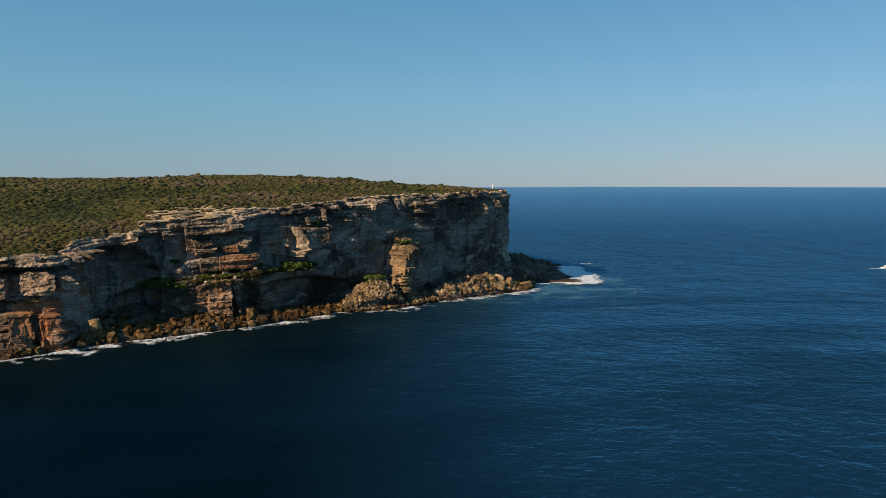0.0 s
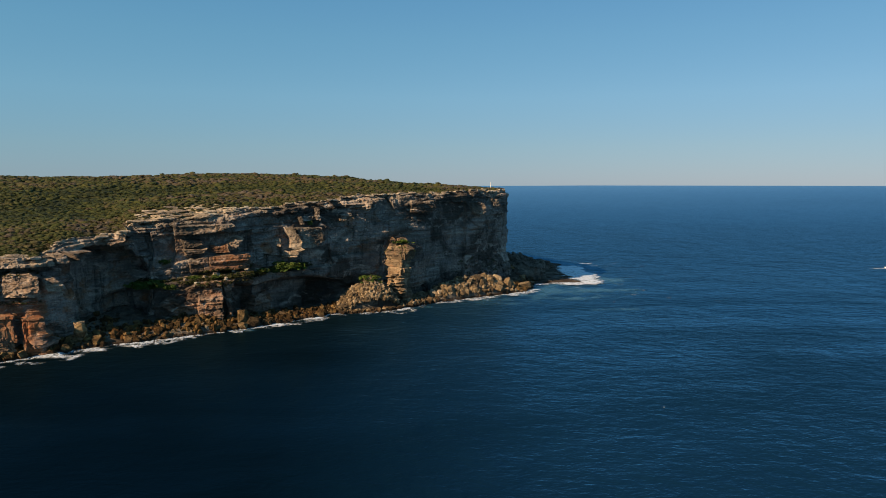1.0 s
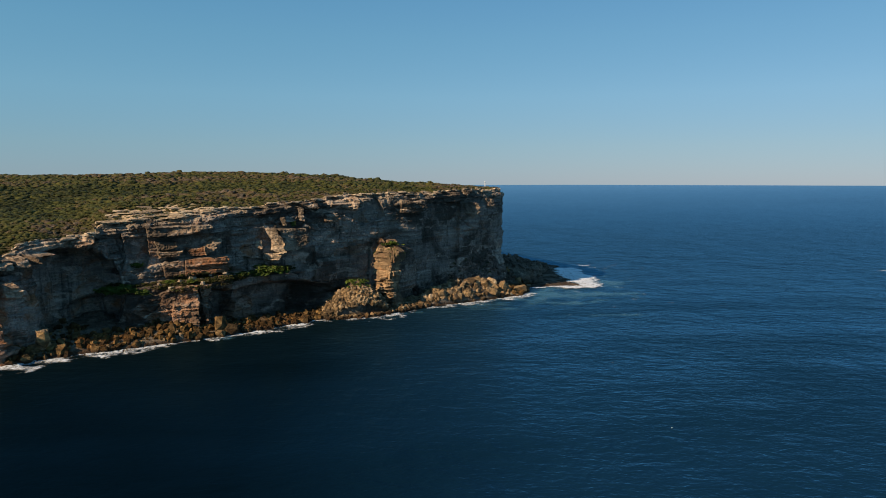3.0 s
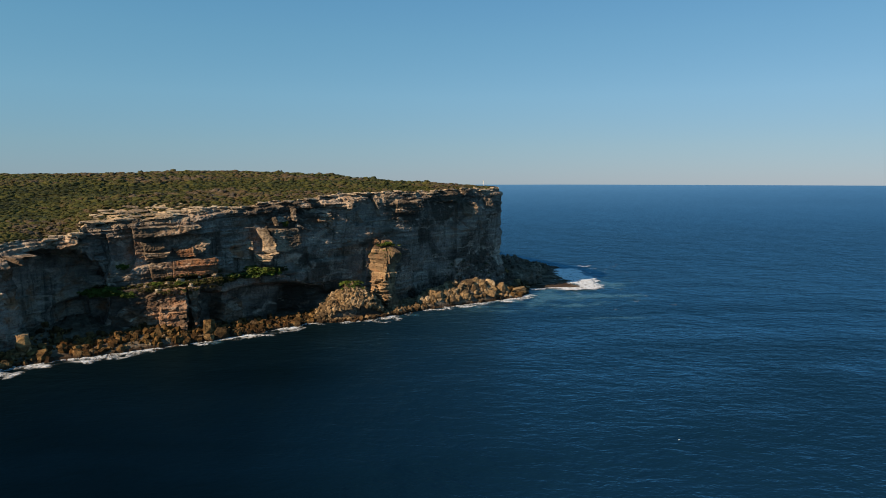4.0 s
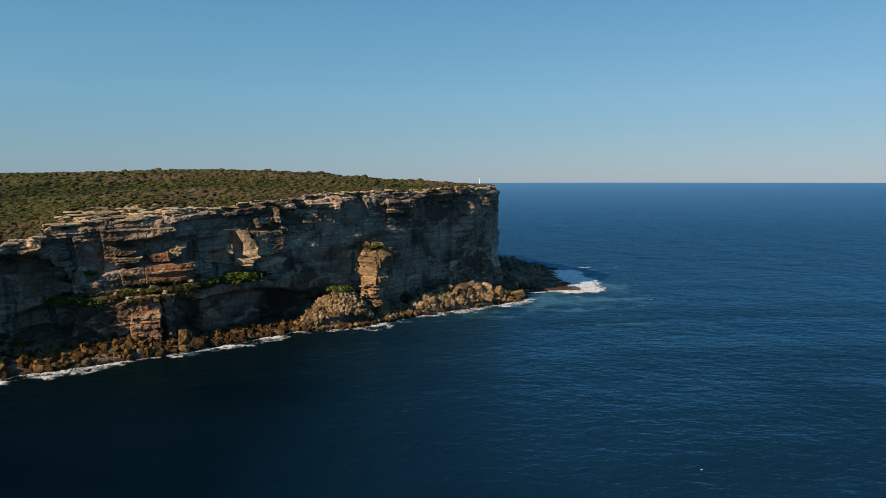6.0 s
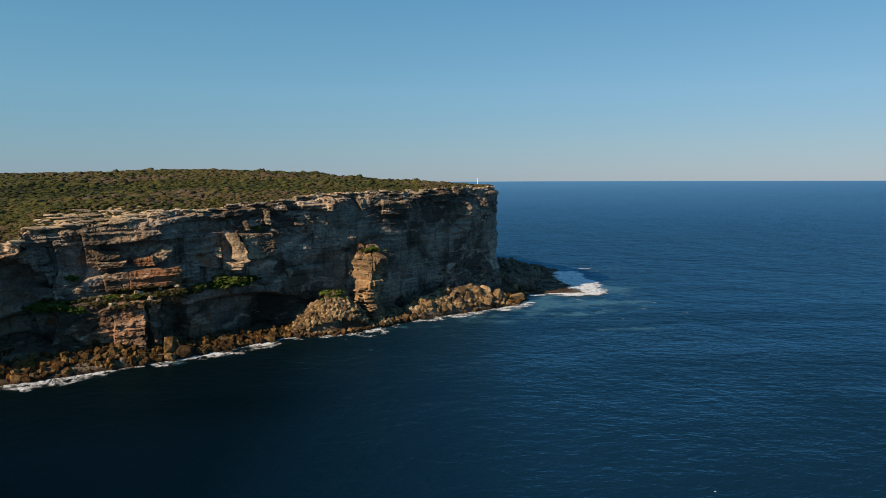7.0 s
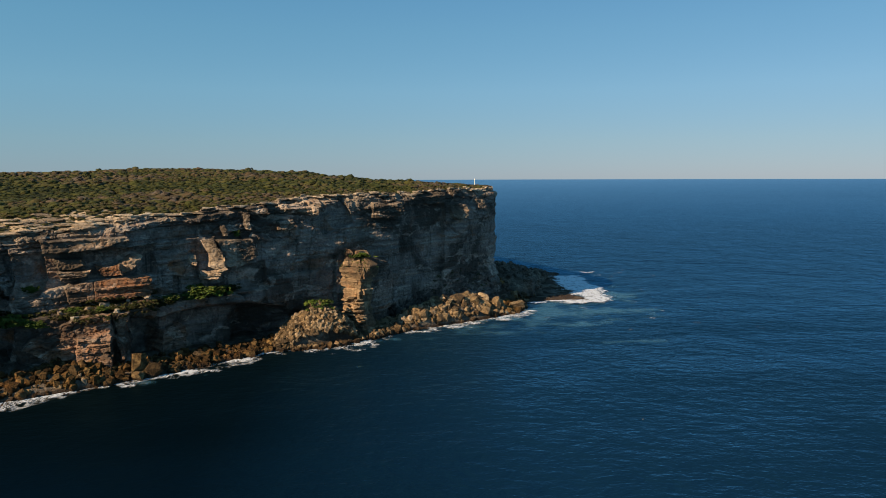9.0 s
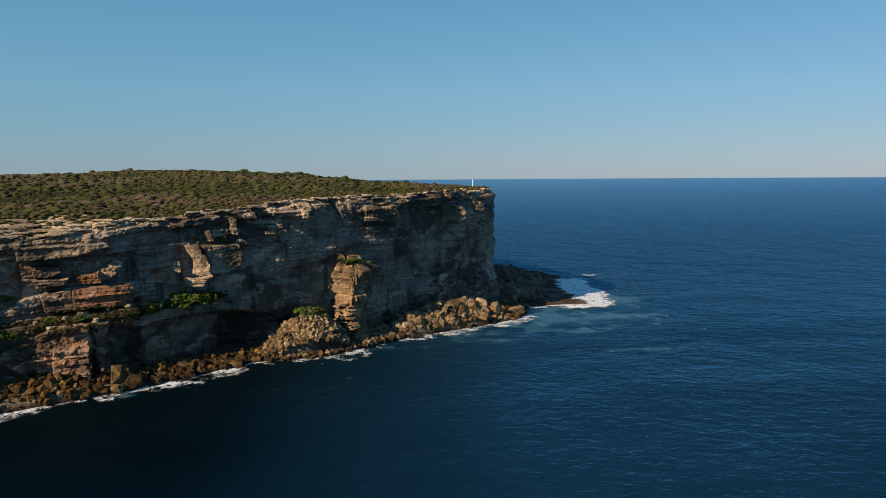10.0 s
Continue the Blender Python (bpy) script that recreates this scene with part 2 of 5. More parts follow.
def sea_material():
    n = Nodes("deep_sea_water")
    drift = n.noise(0.006, 4, 0.55, (0.5, 1, 1))
    col = n.ramp(drift, (0.3, (0.0003, 0.0018, 0.0023)), (0.7, (0.0004, 0.0026, 0.0042)))
    # brightness of sunlit water put into the body colour, rising to the right
    sunlit_side = n.maths("MULTIPLY", n.ramp(n.maths("ADD", n.maths("MULTIPLY", n.axis("X"), 0.005), 0.5), (0.0, 0.0), (0.3, 0.05), (0.52, 0.5), (0.8, 1.0)), n.ramp(n.maths("MULTIPLY", n.axis("Y"), 0.001), (0.1, 1.0), (0.52, 1.0), (0.75, 0.35), (1.0, 0.1)))
    col = n.mix(sunlit_side, col, (0.0030, 0.0180, 0.0420))
    ruffled = n.ramp(n.noise(0.014, 5, 0.6, (1, 0.5, 1), 0.6, turn=0.2), (0.36, 0.7), (0.6, 1.0))
    # calmer in the lee of the cliff
    ruffled = n.maths("MULTIPLY", ruffled, n.ramp(n.maths("ADD", n.maths("MULTIPLY", n.axis("X"), 0.004), 0.5), (0.3, 0.22), (0.75, 1.0)))
    # from far off the waves average out
    ruffled = n.maths("MULTIPLY", ruffled, n.ramp(n.maths("MULTIPLY", n.axis("Y"), 0.0003), (0.2, 1.0), (0.45, 0.5), (1.0, 0.15)))
    swell = n.maths("MULTIPLY", n.noise(0.034, 3, 0.5, (0.75, 1, 1), 0.5, turn=0.35), ruffled)
    waves = n.maths("MULTIPLY", n.noise(0.095, 3, 0.6, (0.7, 1, 1), 0.6, turn=0.25), ruffled)
    wind = n.maths("MULTIPLY", n.noise(0.24, 3, 0.6, (0.5, 1, 1), 0.5, turn=0.45), ruffled)
    chop = n.maths("MULTIPLY", n.noise(0.9, 3, 0.55, (0.6, 1, 1), 0.3, turn=0.3), ruffled)
    nor = n.bump(swell, 1.0, 2.4, n.bump(waves, 1.0, 1.3, n.bump(wind, 1.0, 0.8, n.bump(chop, 1.0, 0.35))))
    facing = n.bump(swell, 1.0, 2.0, n.bump(waves, 1.0, 1.1, n.bump(wind, 1.0, 0.95, n.bump(chop, 1.0, 0.25))))
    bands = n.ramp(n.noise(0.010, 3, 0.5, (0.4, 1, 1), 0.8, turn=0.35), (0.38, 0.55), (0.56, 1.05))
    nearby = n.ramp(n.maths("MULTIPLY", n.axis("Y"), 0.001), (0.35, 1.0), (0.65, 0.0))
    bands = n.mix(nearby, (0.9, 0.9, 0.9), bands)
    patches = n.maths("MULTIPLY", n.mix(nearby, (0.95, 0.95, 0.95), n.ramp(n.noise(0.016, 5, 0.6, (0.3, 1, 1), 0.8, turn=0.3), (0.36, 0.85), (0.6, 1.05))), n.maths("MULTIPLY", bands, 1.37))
    rough = n.maths("ADD", n.maths("MULTIPLY", ruffled, 0.1), 0.3)
    body = n.tree.nodes.new("ShaderNodeBsdfDiffuse")
    gloss = n.tree.nodes.new("ShaderNodeBsdfGlossy")
    fresnel = n.tree.nodes.new("ShaderNodeFresnel")
    both = n.tree.nodes.new("ShaderNodeMixShader")
    fresnel.inputs["IOR"].default_value = 1.33
    # horizon haze put into the gloss: blue near, paler and stronger far off
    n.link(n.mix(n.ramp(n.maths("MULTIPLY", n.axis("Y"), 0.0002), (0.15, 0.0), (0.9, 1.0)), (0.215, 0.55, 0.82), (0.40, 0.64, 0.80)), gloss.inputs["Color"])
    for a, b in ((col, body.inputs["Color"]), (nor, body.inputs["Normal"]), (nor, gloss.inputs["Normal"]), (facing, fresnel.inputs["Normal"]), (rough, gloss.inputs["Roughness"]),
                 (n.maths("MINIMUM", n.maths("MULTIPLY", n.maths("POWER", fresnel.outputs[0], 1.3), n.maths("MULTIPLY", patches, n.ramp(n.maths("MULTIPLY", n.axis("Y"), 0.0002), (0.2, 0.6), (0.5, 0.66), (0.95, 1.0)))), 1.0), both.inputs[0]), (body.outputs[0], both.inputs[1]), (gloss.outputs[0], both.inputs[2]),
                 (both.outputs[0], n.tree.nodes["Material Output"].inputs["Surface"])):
        n.link(a, b)
    return n.mat


def foam_material():
    """Dense where the surf breaks, thinning into threads and islands of froth."""
    n = Nodes("sea_foam")
    lace = n.noise(0.12, 6, 0.65, (1, 0.6, 1), distort=1.5)
    thread = n.ramp(n.maths("ABSOLUTE", n.maths("SUBTRACT", lace, 0.5)), (0.0, 1.0), (0.07, 0.0))
    dense = n.tree.nodes.new("ShaderNodeAttribute")
    dense.attribute_name = "dense"
    froth = n.maths("ADD", n.maths("MULTIPLY", n.noise(0.38, 8, 0.75, (1, 0.6, 1), distort=1.2), 2.8), -0.9)
    solid = n.ramp(n.maths("ADD", froth, n.maths("MULTIPLY", dense.outputs["Fac"], 0.6)), (0.85, 0.0), (1.16, 0.9))
    wisps = n.maths("MULTIPLY", thread, n.ramp(dense.outputs["Fac"], (0.02, 0.0), (0.4, 0.6)))
    n.link(n.maths("MAXIMUM", solid, wisps), n.bsdf.inputs["Alpha"])
    return n.done((0.58, 0.66, 0.76), 0.8, n.bump(froth, 0.6, 0.4))


def churn_material():
    n = Nodes("churned_water")
    lace = n.noise(0.11, 7, 0.75, (0.5, 1.2, 1), distort=2.0)
    dense = n.tree.nodes.new("ShaderNodeAttribute")
    dense.attribute_name = "dense"
    n.link(n.ramp(n.maths("ADD", lace, n.maths("MULTIPLY", dense.outputs["Fac"], 0.5)), (0.48, 0.0), (0.90, 0.5)), n.bsdf.inputs["Alpha"])
    return n.done((0.05, 0.17, 0.285), 0.35, n.bump(n.noise(0.4, 4), 0.8, 0.5))


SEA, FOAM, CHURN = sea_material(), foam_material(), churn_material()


def plain(name, colour, rough=0.5, metal=0.0):
    n = Nodes(name)
    n.bsdf.inputs["Metallic"].default_value = metal
    n.bsdf.inputs["Specular IOR Level"].default_value = 0.5
    return n.done(n.mix(n.ramp(n.noise(3.0, 4), (0.3, 0.0), (0.8, 0.35)), colour, tuple(c * 0.6 for c in colour)), rough)


WHITE = plain("white_paint", (0.8, 0.8, 0.78), 0.5)
BARK = plain("bark", (0.12, 0.09, 0.06), 0.9)


# ---- mesh helpers ----
def mesh_object(name, verts, faces, material, parent=None, smooth_shade=False):
    me = bpy.data.meshes.new(name)
    me.from_pydata(verts, [], faces)
    me.materials.append(material)
    if smooth_shade:
        me.shade_smooth()
    ob = new(name, me)
    ob.parent = parent
    return ob


def part(name, bm, material, parent, label=""):
    me = bpy.data.meshes.new(name)
    bm.to_mesh(me)
    bm.free()
    me.materials.append(material)
    ob = new(name, me)
    ob.parent = parent
    return tagged(ob, label)


def grid_faces(ni, nj, flip=False):
    a = (np.arange(ni - 1)[:, None] * nj + np.arange(nj - 1)[None, :]).ravel()
    quads = np.stack([a, a + nj, a + nj + 1, a + 1], 1)
    return (quads[:, ::-1] if flip else quads).tolist()


# ---- plan of the headland ----
# the foot of the cliff's face, from the near end to the point and round it
FACE = np.array([(-420, 260), (-300, 306), (-220, 327), (-195, 337), (-175, 345), (-167.5, 356), (-160, 379), (-148, 387), (-122, 396), (-95, 405), (-90, 411), (-73, 423), (-66, 424.5), (-45, 438), (-20, 453),
                 (3, 468.5), (26, 486), (49, 505), (75, 527), (80, 542), (73, 575), (48, 640), (10, 740), (-60, 900)], float)
WATER = np.array([(-430, 200), (-300, 265), (-230, 296), (-184, 315), (-168, 333), (-152, 347), (-118, 366), (-90, 385), (-67, 403), (-45, 425), (-22, 434), (0, 444),
                  (20, 463), (50, 481), (76, 497), (91, 509), (95, 528), (101, 545), (110, 562), (118, 600), (120, 650), (98, 695), (40, 790), (-30, 930)], float)
INLAND = np.array((-0.57, 0.82))


def resample(line, step):
    seg = np.r_[0, np.cumsum(np.hypot(*np.diff(line, axis=0).T))]
    s = np.arange(0, seg[-1], step)
    return np.stack([np.interp(s, seg, line[:, 0]), np.interp(s, seg, line[:, 1])], 1), s


def soften(a, width):
    k = np.hanning(2 * width + 3)[1:-1]
    k /= k.sum()
    pad = np.pad(a, ((width, width), (0, 0)), mode="edge")
    return np.stack([np.convolve(pad[:, c], k, "valid") for c in range(a.shape[1])], 1)


STEP = 0.4
LINE, S = resample(FACE, STEP)
LINE = soften(LINE, 8)
TANGENT = soften(np.gradient(LINE, axis=0), 16)
TANGENT /= np.linalg.norm(TANGENT, axis=1)[:, None]
OUT = np.stack([TANGENT[:, 1], -TANGENT[:, 0]], 1)
S_TIP = S[np.argmin(np.hypot(LINE[:, 0] - 75, LINE[:, 1] - 527))]


def s_of(x):
    """Where along the seaward face its line passes x."""
    return np.interp(x, LINE[S <= S_TIP + 5, 0], S[S <= S_TIP + 5])


def by_x(xs, ys):
    """A quantity told at some x along the seaward face, for every step of the line."""
    return np.interp(S, s_of(np.array(xs, float)), ys)


def reach_of(line):
    """How far outwards from the face's line another line lies."""
    out = np.full(len(S), 12.0)
    a, b = line[:-1], line[1:]
    for i in range(len(S)):
        p, d = LINE[i], OUT[i]
        e = b - a
        det = d[0] * -e[:, 1] + e[:, 0] * d[1]
        r = a - p
        u = (r[:, 0] * -e[:, 1] + e[:, 0] * r[:, 1]) / det
        v = (d[0] * r[:, 1] - d[1] * r[:, 0]) / det
        ok = (v >= 0) & (v <= 1) & (u > 0)
        if ok.any():
            out[i] = u[ok].min()
    return soften(out[:, None], 10)[:, 0]


REACH = reach_of(WATER)
TOP = by_x((-420, -300, -220, -200, -171.3, -167, -158, -149, -145, -133, -105, -90, -57, -43, -30, -12, 7, 31, 72),
           (34, 36, 41, 44, 46, 51, 53, 55, 58.5, 59, 62.5, 65, 68.5, 70, 71.5, 72.5, 72.3, 73.5, 74.2))
TOP = TOP - 0.02 * np.maximum(S - S_TIP - 20, 0)
FOOT = by_x((-420, -195, -172.5, -167.5, -148, -138, -110, -90, -60, -40, -15, 10, 50, 70, 77), (9, 7, 6, 3, 2, 4, 4, 3, 1, -2, -2, -2, -3, -3, -3))
FOOT = FOOT + 3 * smooth(S_TIP, S_TIP + 16, S)
RIDGE = by_x((-420, -225, -171, -100, -36, 3, 50, 77), (82.6, 83.9, 84.9, 85.0, 86.2, 87.3, 85.4, 75.8))
DIP = by_x((-420, -200, -60, 77), (-12, -9, 0, 5))
TOP = TOP + 0.7 * vnoise(S / 7.0, S * 0, seed=5) + 0.5 * np.round(1.5 * vnoise(S / 4.0, S * 0, seed=6))


def bed_table(seed, sizes):
    rng = np.random.default_rng(seed)
    edges, z = [-16.0], -16.0
    while z < 105:
        z += rng.choice(sizes) * rng.uniform(0.8, 1.25)
        edges.append(z)
    return np.array(edges), rng.normal(0, 0.4, len(edges))


TOP_SOFT = soften(TOP[:, None], 60)[:, 0]
MIDDLE = bed_table(5, (1.4, 2.2, 3.4))


def blocks(s, z, beds, long, proud, facet, joint_deep, seed):
    """Offset of jointed beds at (s, z): each bed is cut into blocks that stand proud or back, with facets tilted each its own way."""
    edges, shift = beds
    b = z - np.interp(s, S, DIP) + 0.8 * vnoise(s / 30.0, z * 0, seed=seed)
    k = np.clip(np.searchsorted(edges, b) - 1, 0, len(edges) - 2)
    thick = edges[k + 1] - edges[k]
    wide = long * (0.6 + thick / thick.mean())
    jog = s / wide + 13.7 * k + 0.6 * vnoise(s / (wide * 1.7), k * 3.1, seed=seed + 1) + 0.25 * vnoise(s / 3.0, z / 3.0, seed=seed + 2)
    cell = np.floor(jog)
    kk, zero = k.astype(float), np.zeros_like(cell)
    r, r2, r3 = (hash01(cell, kk, zero + q, seed) for q in (0, 1, 2))
    fr, fb = jog - cell, (b - edges[k]) / thick
    joint = np.minimum(np.minimum(fr, 1 - fr) * wide, np.minimum(fb, 1 - fb) * thick)
    out = shift[k] * proud + (r - 0.5) * 2 * proud - 1.3 * proud * (r2 > 0.88) + 1.2 * proud * (r2 < 0.1)
    out = out + facet * ((fr - 0.5) * (r2 - 0.5) * wide * 0.5 + (fb - 0.5) * (r3 - 0.7) * thick)
    return out - joint_deep * (joint < 0.3) * (r3 > 0.35)


def shards(s, z, long, tall, proud, facet, crack, seed):
    """Offset of angular fractured rock at (s, z): each piece stands proud or back, tilts its own way, and a crack runs round it."""
    u = s / long + 0.35 * vnoise(s / 6.0, z / 5.0, seed=seed + 1)
    v = (z - np.interp(s, S, DIP)) / tall + 0.25 * vnoise(s / 5.0, z / 6.0, seed=seed + 2)
    iu, iv = np.floor(u), np.floor(v)
    first, second = np.full(u.shape, 9.0), np.full(u.shape, 9.0)
    own, du, dv = np.zeros(u.shape), np.zeros(u.shape), np.zeros(u.shape)
    zero = np.zeros(u.shape)
    for a in (-1, 0, 1):
        for b in (-1, 0, 1):
            cu, cv = iu + a, iv + b
            h = hash01(cu, cv, zero, seed)
            ru, rv = u - cu - 0.5 - 0.8 * (h - 0.5), v - cv - 0.5 - 0.8 * (hash01(cu, cv, zero + 1, seed) - 0.5)
            d = np.maximum(np.abs(ru), np.abs(rv)) + 0.3 * np.hypot(ru, rv)
            near = d < first
            second = np.where(near, first, np.minimum(second, d))
            first, own, du, dv = np.where(near, d, first), np.where(near, h, own), np.where(near, ru, du), np.where(near, rv, dv)
    r2, r3 = (own * 17.31) % 1.0, (own * 71.7) % 1.0
    out = proud * (2 * own - 1) + facet * (du * long * (r2 - 0.42) + dv * tall * (r3 - 0.55))
    return out - crack * smooth(0.10, 0.02, second - first)


FEATURES = []


def feature(out, yaw, rust, pale, broken, *corners, banded=0.0):
    """A ledge, panel or recess of the face: an outline in (x, height), how far it stands out, how its front is turned,
    how rusty, bleached and fractured its rock is, and how deep thin beds are etched into it."""
    cs = [(float(s_of(x)), float(z)) for x, z in corners]
    FEATURES.append((out, yaw, rust, pale, broken, banded, cs, min(c[0] for c in cs) - 4, max(c[0] for c in cs) + 4, min(c[1] for c in cs) - 4, max(c[1] for c in cs) + 4))


def inside(x, y, corners):
    """How far (x, y) lies inside a polygon; outside it is negative."""
    far, within = np.full(x.shape, 1e9), np.zeros(x.shape, bool)
    for (ax, ay), (bx, by) in zip(corners, corners[1:] + corners[:1]):
        t = np.clip(((x - ax) * (bx - ax) + (y - ay) * (by - ay)) / ((bx - ax) ** 2 + (by - ay) ** 2), 0, 1)
        far = np.minimum(far, np.hypot(x - ax - t * (bx - ax), y - ay - t * (by - ay)))
        within ^= ((ay > y) != (by > y)) & (x < (bx - ax) * (y - ay) / (by - ay + 1e-9) + ax)
    return np.where(within, far, -far)


# the near promontory: its cap bed and the blocks broken off beside it, the great blocks under it, red beds, rusty columns
feature(4.4, 0.03, 0.15, 0.7, 0.6, (-295.3, 47.9), (-171.6, 44.9), (-171.6, 39.9), (-295.3, 42))
feature(6.0, 0.5, 0.2, 0.7, 0.0, (-171.1, 45.5), (-168.5, 45.5), (-168.3, 40.7), (-170.9, 40.5))
feature(8.0, 0.5, 0.3, 0.7, 0.0, (-167.7, 45.9), (-164.3, 46.1), (-164.1, 41.3), (-166.9, 41))
feature(-2.6, 0.0, 0.0, 0.0, 0.3, (-295.3, 42), (-171.3, 39.9), (-170.3, 37.3), (-295.3, 38.6))
feature(5.6, 0.16, 0.35, 0.75, 1.3, (-186.7, 36.6), (-183.3, 38.3), (-179.3, 37.7), (-177.3, 38.1), (-174.9, 35.6), (-174.7, 30.3), (-175.7, 25.7), (-187.1, 26.8))
feature(6.6, 0.5, 0.35, 0.75, 0.5, (-174.3, 34.8), (-172.3, 35.6), (-170.1, 31.3), (-171.1, 27.2), (-173.9, 27.8))
feature(-2.0, 0.0, 0.0, 0.0, 0.2, (-191.7, 37.1), (-187.7, 37.1), (-187.3, 25.5), (-191.3, 25.5))
feature(5.0, 0.1, 0.3, 0.6, 1.0, (-225.3, 35.2), (-192.3, 34.7), (-191.7, 25.5), (-225.3, 23.5))
feature(1.6, 0.05, 0.9, 0.2, 0.9, (-186.3, 26), (-175.3, 25.1), (-174.9, 22.1), (-186.3, 22.7), banded=0.5)
feature(6.0, 0.12, 0.75, 0.2, 0.9, (-225.3, 19.6), (-188.7, 18.2), (-188.3, 11.4), (-225.3, 10.8))
feature(8.0, 0.12, 0.8, 0.1, 1.0, (-225.3, 9.9), (-185.3, 11), (-185.3, -5), (-225.3, -5), banded=0.3)
feature(8.5, 0.3, 0.9, 0.2, 0.5, (-178.3, 17.3), (-173.9, 16.9), (-173.3, 7.1), (-178.1, 6.6))
feature(9.0, 0.3, 0.6, 0.1, 0.7, (-177.3, 6.4), (-172.9, 6.4), (-172.7, -5), (-177.3, -5), banded=0.5)
# the shadowed bay beside it, with its own cap and a few loose ledges
feature(-12.0, -0.18, 0.0, 0.0, 0.35, (-166, 45.5), (-150, 46), (-141, 36), (-137, 22), (-144, -5), (-166, -5))
feature(3.2, 0.14, 0.1, 0.75, 0.8, (-167, 54), (-156, 54.5), (-148, 56), (-149, 49), (-156, 46.8), (-166, 47.4))
feature(2.2, 0.12, 0.25, 0.5, 1.2, (-158, 48.6), (-144, 49.4), (-143, 39), (-150, 41), (-157, 43))
feature(1.6, 0.1, 0.1, 0.15, 0.2, (-168, 24), (-161, 25), (-160, 16), (-168, 15))
feature(1.8, 0.08, 0.05, 0.2, 0.2, (-157, 25), (-149, 26), (-147, 11), (-156, 10))
feature(1.6, 0.2, 0.7, 0.3, 0.6, (-147, 36.5), (-139, 38), (-138, 34), (-146, 33.4))
# the long overhanging slab, the recess under it, its blocks and the red wedge
feature(-2.6, -0.4, 0.0, 0.0, 1.2, (-148, 52), (-137, 53), (-136, 40), (-139, 30), (-146, 32), banded=0.5)
feature(-1.4, -0.4, 0.1, 0.05, 1.1, (-137, 53), (-126, 53.6), (-125, 40), (-128, 33), (-138, 30), banded=0.4)
feature(-3.2, -0.06, 0.0, 0.0, 0.2, (-140, 50.4), (-88, 52.5), (-88, 39.5), (-108, 39.5), (-136, 33))
feature(4.0, 0.02, 0.08, 0.62, 0.0, (-126.6, 56.4), (-113, 56.6), (-97, 56.6), (-95.6, 55.4), (-106, 52.0), (-125.6, 50.2))
feature(4.6, 0.2, 0.2, 0.9, 0.4, (-122.6, 48.4), (-112.4, 48.2), (-111.6, 45.6), (-117, 43.4), (-121, 43.6))
feature(4.8, 0.14, 0.25, 0.8, 0.4, (-121.4, 43.2), (-112, 43.2), (-108.6, 43.8), (-111, 40.6), (-120.6, 39.4), banded=0.5)
feature(4.8, 0.2, 1.0, 0.1, 0.35, (-108.9, 45.2), (-104, 44.7), (-99.2, 45.4), (-98.6, 40.4), (-106, 40.0))
feature(6.0, 0.36, 0.2, 0.9, 0.15, (-99.9, 45.6), (-97, 48.0), (-93.4, 49.6), (-92.4, 48), (-95.4, 42.2), (-99.2, 40.4))
# the striped ledge, the overgrown shelf and the broken outcrop under it
feature(1.8, 0.02, 0.45, 0.3, 0.6, (-119.4, 36.8), (-109, 38.4), (-109, 29.6), (-118.4, 29), banded=0.6)
feature(4.0, 0.09, 0.95, 0.15, 0.5, (-109, 38.6), (-91.6, 39.8), (-91.4, 31), (-109, 29.6), banded=0.9)
feature(1.2, 0.15, 0.9, 0.3, 0.2, (-106, 38.4), (-91.2, 39.8), (-91, 36.4), (-105, 35.6), banded=0.9)
feature(4.0, -0.01, 0.05, 0.0, 0.2, (-147, 24), (-126, 25.6), (-106, 28), (-90, 30.4), (-60, 28), (-55, 26), (-56, -5), (-145, -5))
feature(5.4, 0.08, 0.75, 0.35, 1.5, (-134.4, 13.6), (-131, 17.4), (-122.6, 20.4), (-116, 24.6), (-103, 25.6), (-103, -5), (-127, -5), (-126.4, 8))
feature(3.8, 0.2, 0.65, 0.4, 1.2, (-115, 18), (-110, 17), (-104, 19), (-99, 12), (-98, -5), (-118, -5), banded=0.3)
feature(4.0, 0.22, 0.55, 0.45, 1.0, (-103, 26), (-97.6, 25.4), (-97.2, 7), (-100.5, 6), (-102, 16))
feature(-11.0, 0.0, 0.0, 0.0, 0.2, (-97, 22), (-86.6, 20), (-86, -5), (-97, -5))
feature(2.6, 0.35, 0.7, 0.3, 0.3, (-95, 30), (-90.4, 30), (-90, 19.4), (-93.4, 19.8))
feature(3.2, 0.15, 0.55, 0.3, 1.2, (-88.6, 14), (-84, 13), (-79, 15.8), (-76, 12.6), (-77, -5), (-89, -5), banded=0.5)
# the pale panel hung over its undercut
feature(-3.0, 0.0, 0.1, 0.1, 0.3, (-34, 39), (-13, 42), (-11, -5), (-30, -5))
feature(-2.6, 0.0, 0.0, 0.0, 0.1, (-82, 38), (-72, 36), (-66, 35), (-58, 39), (-46, 42), (-44, 28), (-82, 27))
feature(5.0, 0.42, 0.0, 1.0, 0.1, (-71.4, 53.4), (-66.2, 53.2), (-63.6, 46), (-63, 40.6), (-65.6, 39.2), (-69, 41.4), (-68.4, 47))
feature(4.6, 0.36, 0.12, 0.9, 0.1, (-72.6, 39.6), (-66.6, 39.4), (-63, 41), (-65.4, 35.4), (-72.4, 34.8), banded=0.4)
feature(4.6, 0.10, 0.0, 0.75, 0.4, (-65.4, 53.2), (-52, 53), (-49.6, 45), (-57, 40), (-63, 40.4))
feature(3.0, 0.5, 0.1, 0.8, 0.1, (-76.6, 46.6), (-74, 47.2), (-73.2, 44), (-74.4, 41.4), (-76.4, 42.4))
